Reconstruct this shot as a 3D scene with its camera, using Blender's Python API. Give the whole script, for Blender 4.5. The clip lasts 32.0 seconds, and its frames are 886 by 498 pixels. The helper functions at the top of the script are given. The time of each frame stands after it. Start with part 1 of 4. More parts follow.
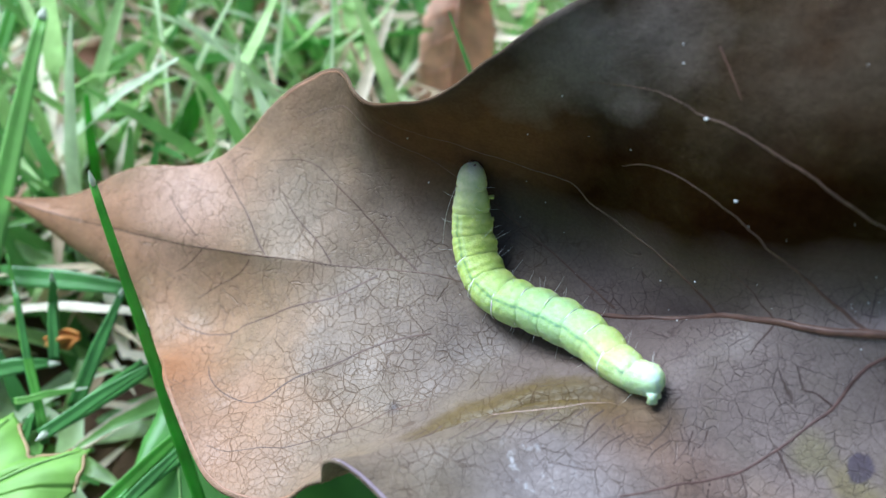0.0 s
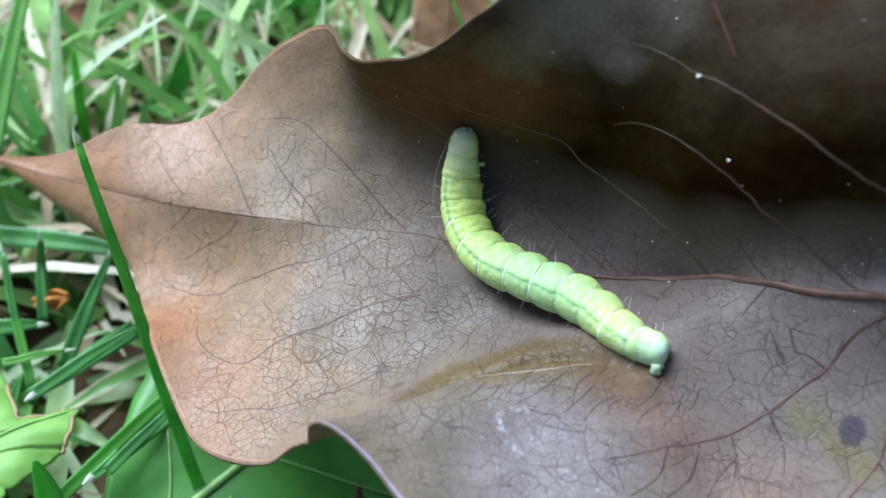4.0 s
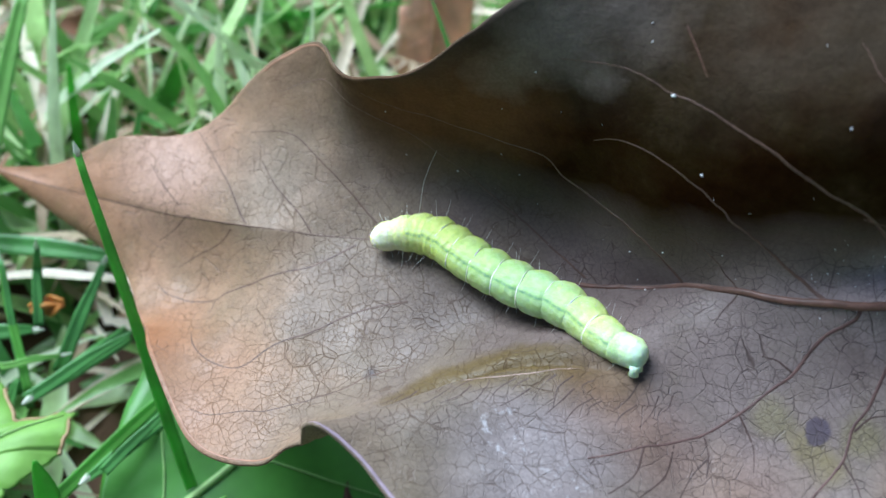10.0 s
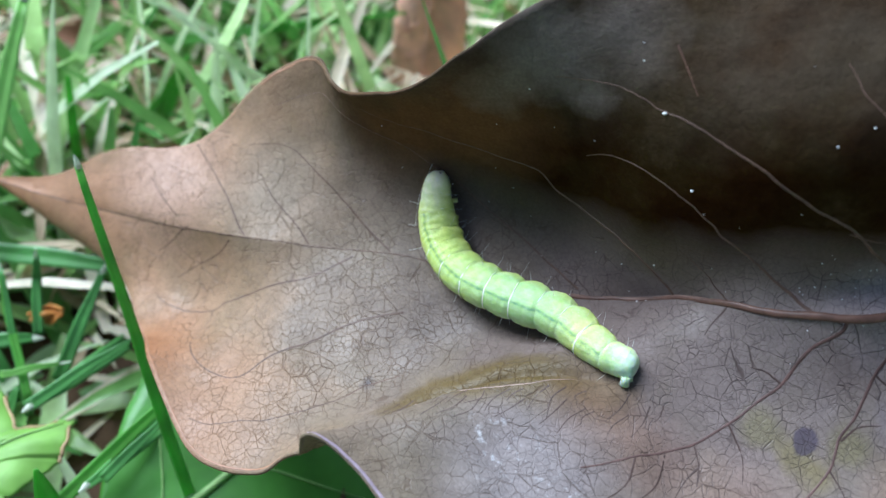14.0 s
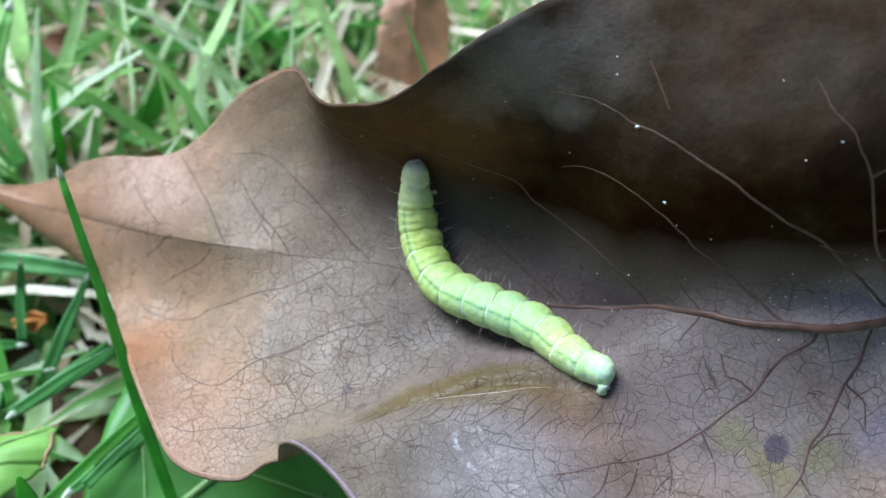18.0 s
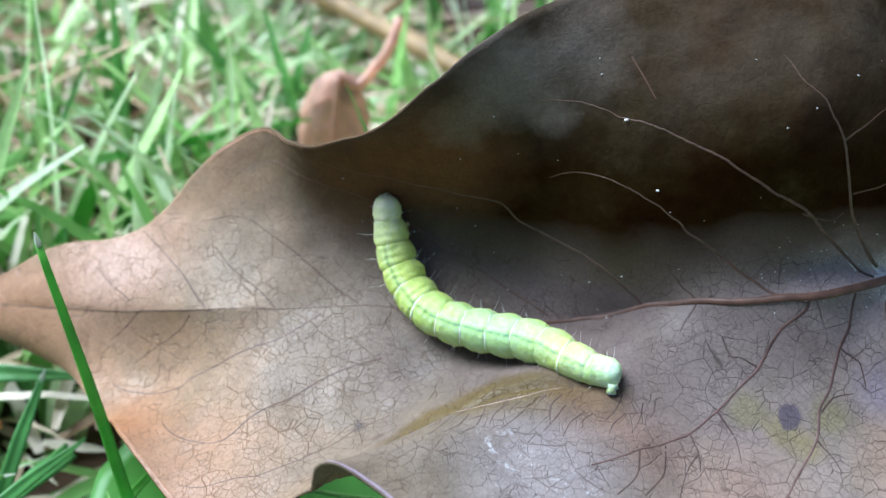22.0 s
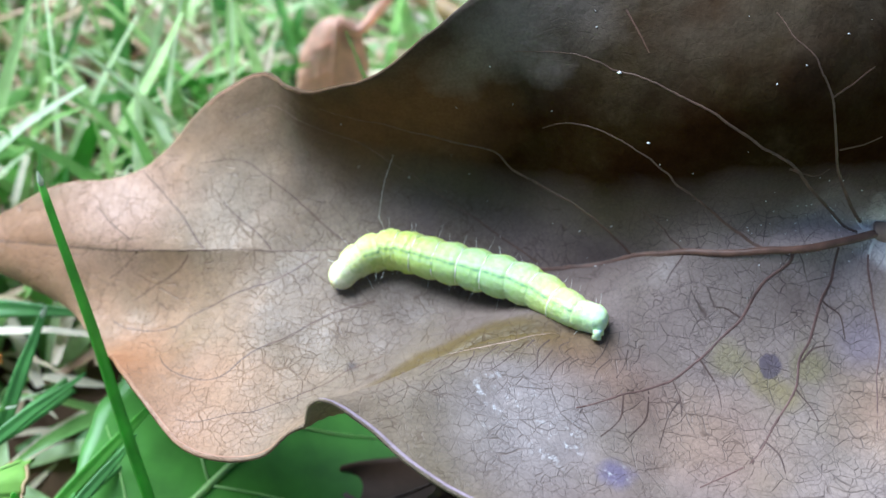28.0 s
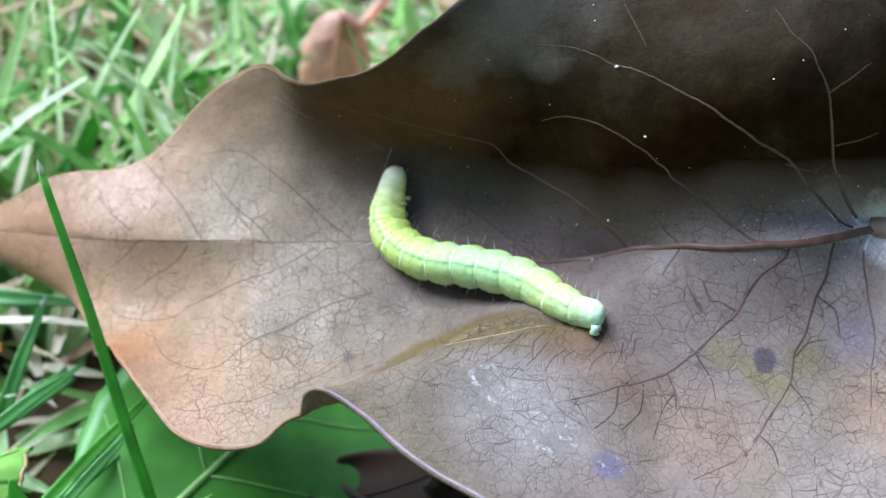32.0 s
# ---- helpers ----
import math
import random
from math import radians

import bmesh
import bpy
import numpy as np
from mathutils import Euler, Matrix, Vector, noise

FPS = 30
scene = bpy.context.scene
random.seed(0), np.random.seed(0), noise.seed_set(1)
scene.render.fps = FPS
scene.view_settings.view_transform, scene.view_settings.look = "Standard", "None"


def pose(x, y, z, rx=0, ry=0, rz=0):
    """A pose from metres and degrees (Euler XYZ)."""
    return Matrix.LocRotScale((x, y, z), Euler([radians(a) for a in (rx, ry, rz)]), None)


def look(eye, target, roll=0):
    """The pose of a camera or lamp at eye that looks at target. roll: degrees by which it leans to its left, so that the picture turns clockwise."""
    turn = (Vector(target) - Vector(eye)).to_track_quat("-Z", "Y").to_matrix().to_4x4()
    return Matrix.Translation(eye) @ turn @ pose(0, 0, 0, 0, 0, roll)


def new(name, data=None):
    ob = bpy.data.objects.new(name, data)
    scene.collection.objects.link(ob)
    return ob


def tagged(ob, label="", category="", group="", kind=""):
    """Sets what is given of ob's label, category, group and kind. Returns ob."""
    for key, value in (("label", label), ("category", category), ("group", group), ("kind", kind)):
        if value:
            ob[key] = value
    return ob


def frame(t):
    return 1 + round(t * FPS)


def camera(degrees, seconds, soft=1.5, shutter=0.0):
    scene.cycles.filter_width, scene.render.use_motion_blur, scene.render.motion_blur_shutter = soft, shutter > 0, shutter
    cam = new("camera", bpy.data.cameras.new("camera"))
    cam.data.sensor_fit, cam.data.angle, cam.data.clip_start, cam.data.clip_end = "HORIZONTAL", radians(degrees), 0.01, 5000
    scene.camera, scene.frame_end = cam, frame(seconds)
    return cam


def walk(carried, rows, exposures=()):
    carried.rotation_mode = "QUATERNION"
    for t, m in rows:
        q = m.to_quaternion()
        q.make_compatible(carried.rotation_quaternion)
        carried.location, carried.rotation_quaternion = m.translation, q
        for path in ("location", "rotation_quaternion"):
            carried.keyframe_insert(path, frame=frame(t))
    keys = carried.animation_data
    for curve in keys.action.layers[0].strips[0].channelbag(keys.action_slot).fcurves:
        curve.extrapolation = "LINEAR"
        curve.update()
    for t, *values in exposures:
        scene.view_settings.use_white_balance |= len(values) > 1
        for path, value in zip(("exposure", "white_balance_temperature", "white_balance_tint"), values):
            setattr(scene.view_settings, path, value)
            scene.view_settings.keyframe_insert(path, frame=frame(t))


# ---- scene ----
# A green caterpillar on a curled brown leaf in a lawn. Tables are in centimetres and degrees.
CM = 0.01
cam = camera(42.5, 32.0, 1.5)
PATH = [
    (0, 0.281, -0.233, 8.045, 2.37, -44.84, -1.16),
    (0.5, 0.251, -0.214, 8.041, 2.10, -45.03, -1.05),
    (1, 0.285, -0.162, 8.014, 2.52, -45.29, -1.22),
    (1.5, 0.192, -0.170, 8.002, 2.00, -45.48, -0.79),
    (2, 0.169, -0.229, 8.008, 2.31, -45.80, -0.80),
    (2.5, 0.134, -0.269, 7.972, 1.92, -45.86, -0.44),
    (3, 0.198, -0.225, 7.976, 2.53, -46.20, -0.94),
    (3.5, 0.249, -0.276, 8.008, 1.77, -45.77, -0.50),
    (4, 0.368, -0.163, 7.943, 2.51, -46.70, -1.15),
    (4.5, 0.306, -0.253, 7.976, 0.90, -46.16, -0.18),
    (6.5, 0.325, -0.297, 8.136, 1.29, -47.13, -0.35),
    (7, 0.341, -0.311, 8.136, 0.80, -46.65, 0.01),
    (7.5, 0.271, -0.319, 8.102, 0.42, -46.53, 0.35),
    (8, 0.268, -0.329, 8.097, 0.51, -46.62, 0.47),
    (8.5, 0.261, -0.334, 8.113, 0.57, -46.73, 0.53),
    (9, 0.271, -0.374, 8.171, 1.08, -46.83, 0.08),
    (9.5, 0.271, -0.373, 8.190, 0.94, -46.63, 0.04),
    (10, 0.315, -0.409, 8.245, 0.95, -46.43, 0.14),
    (10.5, 0.331, -0.398, 8.288, 0.98, -46.49, -0.28),
    (11, 0.312, -0.418, 8.302, 0.48, -46.24, 0.21),
    (11.5, 0.336, -0.409, 8.332, 0.77, -46.20, 0.03),
    (12, 0.354, -0.380, 8.339, 0.66, -46.38, -0.10),
    (12.5, 0.344, -0.433, 8.407, 0.62, -46.24, 0.15),
    (13, 0.329, -0.447, 8.391, 0.54, -46.43, 0.18),
    (13.5, 0.295, -0.450, 8.442, 0.33, -46.47, 0.39),
    (14, 0.286, -0.447, 8.434, 0.35, -46.46, 0.60),
    (14.5, 0.320, -0.413, 8.481, 0.07, -46.53, 0.63),
    (16.5, 0.349, -0.399, 8.533, 0.00, -46.87, 0.89),
    (17, 0.357, -0.448, 8.499, -0.09, -46.55, 1.10),
    (17.5, 0.354, -0.504, 8.492, -0.16, -46.15, 1.25),
    (18, 0.393, -0.484, 8.565, -0.26, -46.36, 1.09),
    (18.5, 0.370, -0.508, 8.552, -0.30, -46.22, 1.25),
    (19, 0.348, -0.576, 8.428, -0.98, -45.86, 1.63),
    (19.5, 0.242, -0.748, 8.194, -2.39, -44.34, 2.41),
    (20, -0.018, -1.045, 7.769, -4.01, -42.08, 3.55),
    (20.5, -1.111, -1.834, 7.476, -7.31, -37.88, 4.64),
    (20.9, -2.064, -2.592, 7.306, -8.00, -34.44, 4.30),
    (21, -2.266, -2.608, 7.224, -9.61, -34.48, 5.16),
    (21.2, -2.173, -2.343, 7.288, -10.93, -34.99, 4.23),
    (21.5, -1.490, -2.129, 7.742, -11.14, -33.43, 3.07),
    (22, -1.052, -1.428, 7.623, -11.57, -36.29, 2.52),
    (22.5, -1.004, -1.600, 7.733, -11.46, -36.98, 2.46),
    (23, -1.076, -1.679, 7.684, -11.71, -37.27, 3.03),
    (23.5, -0.985, -1.680, 7.648, -11.88, -37.72, 3.33),
    (24, -0.998, -1.722, 7.710, -11.81, -37.61, 3.41),
    (24.5, -1.008, -1.683, 7.784, -11.84, -37.94, 3.50),
    (26.5, -1.064, -1.672, 7.709, -12.27, -37.89, 3.97),
    (27, -1.076, -1.638, 7.724, -12.41, -38.10, 4.07),
    (27.5, -1.073, -1.625, 7.733, -12.03, -38.60, 3.92),
    (28, -1.054, -1.603, 7.743, -11.91, -38.91, 3.95),
    (28.5, -1.104, -1.611, 7.681, -12.22, -38.81, 4.42),
    (29, -1.106, -1.619, 7.651, -12.49, -38.64, 4.80),
    (29.5, -1.025, -1.616, 7.685, -12.20, -38.57, 4.55),
    (30, -1.035, -1.646, 7.700, -12.30, -38.42, 4.68),
    (30.5, -1.080, -1.641, 7.694, -12.36, -38.47, 4.65),
    (31, -1.081, -1.673, 7.753, -11.67, -39.03, 4.32),
    (31.5, -1.035, -1.665, 7.737, -11.48, -39.23, 4.20),
    (32, -1.005, -1.680, 7.734, -11.63, -39.01, 4.26),
]
walk(cam, [(t, pose(x * CM, y * CM, z * CM, 90 + pitch, 0, yaw) @ pose(0, 0, 0, 0, 0, roll)) for t, x, y, z, yaw, pitch, roll in PATH],
     [(0, 0.7, 5100, 6), (9, 0.6, 5100, 6), (18, 0.62, 5100, 6), (22, 0.85, 5150, 6), (32, 0.88, 5150, 6)])
cam.data.dof.use_dof = True
cam.data.dof.focus_distance = 0.088
cam.data.dof.aperture_fstop = 32

# ---- light ----
world = bpy.data.worlds.new("sky")
scene.world = world
world.use_nodes = True
wn = world.node_tree
sky = wn.nodes.new("ShaderNodeTexSky")
sky.sky_type, sky.sun_disc = "NISHITA", False
sky.sun_elevation, sky.sun_rotation = radians(54), radians(-54)
sky.air_density, sky.dust_density, sky.ozone_density = 1.0, 3.0, 0.6
wn.links.new(sky.outputs[0], wn.nodes["Background"].inputs[0])
wn.nodes["Background"].inputs[1].default_value = 0.045
sun = new("sun", bpy.data.lights.new("sun", "SUN"))
sun.data.energy, sun.data.angle, sun.data.color = 5.2, radians(45), (1.0, 0.98, 0.95)
sun.matrix_world = look((-0.48, 0.46, 0.85), (0, 0.06, 0))


# ---- materials ----
def shader(name, rough=0.6, spec=0.4):
    m = bpy.data.materials.new(name)
    m.use_nodes = True
    b = m.node_tree.nodes["Principled BSDF"]
    b.inputs["Roughness"].default_value = rough
    b.inputs["Specular IOR Level"].default_value = spec
    return m, m.node_tree, b


def node(nt, kind, **inputs):
    n = nt.nodes.new(kind)
    for k, v in inputs.items():
        n.inputs[k.replace("_", " ")].default_value = v
    return n


def ramp(nt, source, stops):
    r = nt.nodes.new("ShaderNodeValToRGB")
    while len(r.color_ramp.elements) < len(stops):
        r.color_ramp.elements.new(0.5)
    for e, (p, c) in zip(r.color_ramp.elements, stops):
        e.position, e.color = p, (*c, 1) if len(c) == 3 else c
    nt.links.new(source, r.inputs[0])
    return r


def mix(nt, fac, a, b, mode="MIX"):
    m = nt.nodes.new("ShaderNodeMix")
    m.data_type, m.blend_type = "RGBA", mode
    for slot, v in ((0, fac), (6, a), (7, b)):
        if isinstance(v, (int, float)):
            m.inputs[slot].default_value = v
        elif isinstance(v, tuple):
            m.inputs[slot].default_value = (*v, 1)
        else:
            nt.links.new(v, m.inputs[slot])
    return m.outputs[2]


def noise_of(nt, scale, detail=4.0, coord=None, rough=0.55):
    n = node(nt, "ShaderNodeTexNoise", Scale=scale, Detail=detail, Roughness=rough)
    if coord is not None:
        nt.links.new(coord, n.inputs["Vector"])
    return n.outputs["Fac"]


def coords(nt):
    return nt.nodes.new("ShaderNodeTexCoord").outputs["Object"]


def bump(nt, b, height, strength, distance):
    n = node(nt, "ShaderNodeBump", Strength=strength, Distance=distance)
    nt.links.new(height, n.inputs["Height"])
    nt.links.new(n.outputs[0], b.inputs["Normal"])


def maths(nt, op, a, b=0.5, clamp=False):
    n = nt.nodes.new("ShaderNodeMath")
    n.operation, n.use_clamp = op, clamp
    for k, v in enumerate((a, b)):
        if isinstance(v, (int, float)):
            n.inputs[k].default_value = v
        else:
            nt.links.new(v, n.inputs[k])
    return n.outputs[0]


def spot(nt, co, at, r0, r1, wob=0.002):
    """1 inside r0 of a place (cm), 0 beyond r1, with a wobbly rim."""
    sub = nt.nodes.new("ShaderNodeVectorMath")
    sub.operation = "DISTANCE"
    nt.links.new(co, sub.inputs[0])
    sub.inputs[1].default_value = [a * CM for a in at]
    d = maths(nt, "ADD", sub.outputs["Value"], maths(nt, "MULTIPLY", maths(nt, "SUBTRACT", noise_of(nt, 350, 3, co), 0.5), wob))
    m = node(nt, "ShaderNodeMapRange", From_Min=r1 * CM, From_Max=r0 * CM)
    nt.links.new(d, m.inputs[0])
    return m.outputs[0]


def leaf_material():
    m, nt, b = shader("dead_leaf", 0.45, 0.13)
    co = coords(nt)
    sep = nt.nodes.new("ShaderNodeSeparateXYZ")
    nt.links.new(co, sep.inputs[0])
    along = node(nt, "ShaderNodeMapRange", From_Min=-0.045, From_Max=0.035)
    nt.links.new(maths(nt, "ADD", sep.outputs[0], maths(nt, "MULTIPLY", maths(nt, "SUBTRACT", noise_of(nt, 140, 3, co), 0.5), 0.016)), along.inputs[0])
    # the ramp's stalk end is raised, sheen put into the base colour
    base = ramp(nt, along.outputs[0], [(0.0, (0.3, 0.15, 0.075)), (0.25, (0.315, 0.182, 0.1)), (0.39, (0.272, 0.18, 0.108)), (0.48, (0.2, 0.15, 0.104)), (0.58, (0.145, 0.112, 0.087)), (0.72, (0.164, 0.125, 0.108)), (1.0, (0.232, 0.185, 0.163))])
    olive = ramp(nt, noise_of(nt, 95, 3, co), [(0.46, (0, 0, 0)), (0.68, (1, 1, 1))])
    col = mix(nt, maths(nt, "MULTIPLY", olive.outputs[0], 0.45), base.outputs[0], (0.15, 0.12, 0.065))
    # orange near edge, olive band by the ridge, yellow and purple blotches, pale film
    OLIVE = (0.105, 0.072, 0.024)
    for at, r0, r1, c, k in (((-2.4, 5.7, 0.65), 0.15, 0.75, (0.33, 0.145, 0.06), 0.8), ((-1.9, 4.9, 0.75), 0.2, 1.0, (0.3, 0.168, 0.1), 0.6), ((-2.3, 7.35, 1.1), 0.2, 0.8, (0.43, 0.29, 0.22), 0.55), ((-1.25, 6.9, 1.4), 0.2, 0.7, (0.29, 0.235, 0.175), 0.55),
                             ((-0.15, 4.72, 1.25), 0.03, 0.14, OLIVE, 0.85), ((0.02, 4.8, 1.27), 0.07, 0.2, OLIVE, 0.85), ((0.25, 4.85, 1.3), 0.12, 0.26, OLIVE, 0.9), ((0.5, 4.84, 1.38), 0.16, 0.32, OLIVE, 0.9),
                             ((0.75, 4.81, 1.45), 0.18, 0.35, OLIVE, 0.9), ((1.0, 4.74, 1.5), 0.17, 0.35, OLIVE, 0.9), ((1.25, 4.7, 1.52), 0.13, 0.33, OLIVE, 0.85), ((1.48, 4.66, 1.53), 0.08, 0.3, OLIVE, 0.7),
                             ((1.35, 4.5, 1.5), 0.1, 0.45, (0.2, 0.118, 0.078), 0.5), ((1.75, 4.25, 1.4), 0.1, 0.4, (0.2, 0.118, 0.078), 0.45), ((2.3, 3.75, 1.25), 0.2, 0.7, (0.25, 0.16, 0.115), 0.5), ((3.75, 3.75, 1.42), 0.15, 0.6, (0.27, 0.165, 0.11), 0.6), ((3.7, 4.35, 1.58), 0.1, 0.35, (0.17, 0.14, 0.2), 0.5), ((3.3, 4.75, 1.85), 0.1, 0.4, (0.14, 0.085, 0.06), 0.5),
                             ((2.6, 4.42, 1.45), 0.08, 0.22, (0.19, 0.165, 0.075), 0.6), ((2.85, 4.22, 1.41), 0.08, 0.2, (0.2, 0.165, 0.07), 0.65), ((3.2, 4.25, 1.47), 0.08, 0.2, (0.19, 0.165, 0.075), 0.6), ((3.0, 4.05, 1.38), 0.06, 0.18, (0.21, 0.17, 0.07), 0.6),
                             ((2.93, 4.31, 1.45), 0.095, 0.12, (0.075, 0.06, 0.08), 0.85), ((0.85, 4.0, 1.42), 0.25, 0.8, (0.3, 0.265, 0.26), 0.55), ((-0.34, 5.1, 1.03), 0.03, 0.1, (0.05, 0.04, 0.04), 0.85), ((1.43, 3.5, 1.29), 0.05, 0.16, (0.12, 0.1, 0.16), 0.8),
                             # pale sheen painted round the stalk, then the whitish heart and a brown spot
                             ((3.5, 5.05, 2.1), 0.3, 1.0, (0.25, 0.2, 0.185), 0.6), ((3.97, 5.06, 2.02), 0.03, 0.2, (0.42, 0.36, 0.32), 0.7), ((3.5, 4.85, 2.0), 0.05, 0.25, (0.10, 0.055, 0.03), 0.7)):
        col = mix(nt, maths(nt, "MULTIPLY", spot(nt, co, at, r0, r1), k), col, c)
    # the standing half is browner, and its shade is put into this colour too
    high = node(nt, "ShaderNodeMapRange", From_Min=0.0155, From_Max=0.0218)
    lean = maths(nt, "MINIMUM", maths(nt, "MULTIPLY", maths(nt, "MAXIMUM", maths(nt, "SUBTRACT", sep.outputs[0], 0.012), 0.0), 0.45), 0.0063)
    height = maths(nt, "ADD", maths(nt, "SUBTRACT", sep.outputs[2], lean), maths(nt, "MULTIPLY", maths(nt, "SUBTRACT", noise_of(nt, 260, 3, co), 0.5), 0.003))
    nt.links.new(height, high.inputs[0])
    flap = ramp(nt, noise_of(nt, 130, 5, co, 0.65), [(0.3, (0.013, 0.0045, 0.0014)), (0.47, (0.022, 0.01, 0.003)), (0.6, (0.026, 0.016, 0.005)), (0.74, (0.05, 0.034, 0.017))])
    shade_along = node(nt, "ShaderNodeMapRange", From_Min=-0.014, From_Max=0.011, To_Min=0.35, To_Max=1.0)
    nt.links.new(sep.outputs[0], shade_along.inputs[0])
    # sky sheen on its upper part, painted as a mottled paler tone
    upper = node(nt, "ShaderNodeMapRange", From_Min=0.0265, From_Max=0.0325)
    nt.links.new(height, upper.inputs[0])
    sheen_mottle = ramp(nt, noise_of(nt, 170, 4, co, 0.6), [(0.35, (0.35, 0.35, 0.35)), (0.62, (0.9, 0.9, 0.9))]).outputs[0]
    flap_col = mix(nt, maths(nt, "MULTIPLY", upper.outputs[0], sheen_mottle), flap.outputs[0], (0.055, 0.042, 0.028))
    col = mix(nt, maths(nt, "MULTIPLY", high.outputs[0], shade_along.outputs[0]), col, flap_col)
    # glow and sheen put into the standing half's colour, whitish heart at the stalk
    for at, r0, r1, c, k in (((-0.1, 6.75, 2.35), 0.2, 0.75, (0.13, 0.062, 0.025), 0.65), ((0.5, 6.4, 2.7), 0.2, 0.8, (0.145, 0.073, 0.031), 0.75), ((1.31, 6.07, 3.23), 0.06, 0.26, (0.17, 0.14, 0.12), 0.7), ((1.0, 6.22, 3.5), 0.15, 0.5, (0.2, 0.17, 0.15), 0.75), ((1.5, 6.15, 3.75), 0.1, 0.5, (0.13, 0.11, 0.095), 0.6), ((0.65, 6.35, 3.1), 0.1, 0.35, (0.2, 0.165, 0.13), 0.6),
                             ((4.1, 5.1, 2.1), 0.1, 0.42, (0.85, 0.8, 0.78), 0.95), ((3.55, 5.0, 2.1), 0.08, 0.55, (0.4, 0.33, 0.32), 0.75)):
        col = mix(nt, maths(nt, "MULTIPLY", spot(nt, co, at, r0, r1, 0.004), k), col, c)
    mott = ramp(nt, noise_of(nt, 520, 5, co, 0.65), [(0.3, (0.88, 0.88, 0.88)), (0.7, (1.1, 1.1, 1.1))])
    col = mix(nt, 1.0, col, mott.outputs[0], "MULTIPLY")
    grit = ramp(nt, noise_of(nt, 3800, 2, co), [(0.35, (0.9, 0.9, 0.9)), (0.65, (1.08, 1.08, 1.08))])
    col = mix(nt, 1.0, col, grit.outputs[0], "MULTIPLY")
    warp = node(nt, "ShaderNodeTexNoise", Scale=420, Detail=3)
    nt.links.new(co, warp.inputs["Vector"])
    wv = mix(nt, 0.0007, co, warp.outputs["Color"], "ADD")
    wide = ramp(nt, noise_of(nt, 330, 3, co), [(0.35, (0.35, 0.35, 0.35)), (0.65, (1, 1, 1))]).outputs[0]
    lines = []
    for scale, width in ((420, 0.011), (1050, 0.022), (2100, 0.036)):
        v = nt.nodes.new("ShaderNodeTexVoronoi")
        v.feature = "DISTANCE_TO_EDGE"
        v.inputs["Scale"].default_value = scale
        nt.links.new(wv, v.inputs["Vector"])
        thin = maths(nt, "DIVIDE", v.outputs["Distance"], wide)
        lines.append(ramp(nt, thin, [(0.0, (1, 1, 1)), (width, (0.75, 0.75, 0.75)), (width * 2.2, (0, 0, 0))]).outputs[0])
    keep = [ramp(nt, noise_of(nt, s, 3, co), [(lo, (0.3, 0.3, 0.3)), (hi, (1, 1, 1))]).outputs[0] for s, lo, hi in ((240, 0.44, 0.56), (420, 0.4, 0.58), (600, 0.42, 0.6))]
    net = maths(nt, "MULTIPLY", lines[0], keep[0])
    net = maths(nt, "MAXIMUM", net, maths(nt, "MULTIPLY", maths(nt, "MULTIPLY", lines[1], keep[1]), 0.9))
    net = maths(nt, "MAXIMUM", net, maths(nt, "MULTIPLY", maths(nt, "MULTIPLY", lines[2], keep[2]), 0.5))
    stronger = node(nt, "ShaderNodeMapRange", From_Min=-0.02, From_Max=0.03, To_Min=0.68, To_Max=0.85)
    nt.links.new(sep.outputs[0], stronger.inputs[0])
    col = mix(nt, maths(nt, "MULTIPLY", maths(nt, "MULTIPLY", net, stronger.outputs[0]), maths(nt, "SUBTRACT", 0.9, maths(nt, "MULTIPLY", high.outputs[0], 0.75))), col, mix(nt, along.outputs[0], (0.095, 0.05, 0.025), (0.03, 0.018, 0.015)))
    # white crumbs in the film
    film = maths(nt, "MAXIMUM", maths(nt, "MAXIMUM", spot(nt, co, (0.7, 4.2, 1.46), 0.1, 0.38), spot(nt, co, (1.05, 3.83, 1.36), 0.1, 0.3)), spot(nt, co, (1.43, 3.5, 1.29), 0.03, 0.14))
    crumbs = maths(nt, "MULTIPLY", film, ramp(nt, noise_of(nt, 700, 6, co, 0.75), [(0.565, (0, 0, 0)), (0.65, (1, 1, 1))]).outputs[0])
    col = mix(nt, maths(nt, "MULTIPLY", crumbs, 0.65), col, (0.72, 0.72, 0.72))
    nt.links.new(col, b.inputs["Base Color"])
    rr = ramp(nt, noise_of(nt, 250, 3, co), [(0.3, (0.36, 0.36, 0.36)), (0.7, (0.54, 0.54, 0.54))])
    nt.links.new(rr.outputs[0], b.inputs["Roughness"])
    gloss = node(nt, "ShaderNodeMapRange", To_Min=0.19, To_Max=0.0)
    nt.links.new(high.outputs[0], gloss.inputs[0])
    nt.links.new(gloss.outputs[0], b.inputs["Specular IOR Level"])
    h = maths(nt, "SUBTRACT", maths(nt, "MULTIPLY", noise_of(nt, 1400, 4, co), 0.5), maths(nt, "MULTIPLY", net, maths(nt, "SUBTRACT", 1.3, maths(nt, "MULTIPLY", high.outputs[0], 1.0))))
    # wrinkles of the standing half
    h = maths(nt, "ADD", h, maths(nt, "MULTIPLY", maths(nt, "MULTIPLY", high.outputs[0], noise_of(nt, 300, 5, co, 0.62)), 6.5))
    bump(nt, b, h, 0.5, 0.0001)
    return m


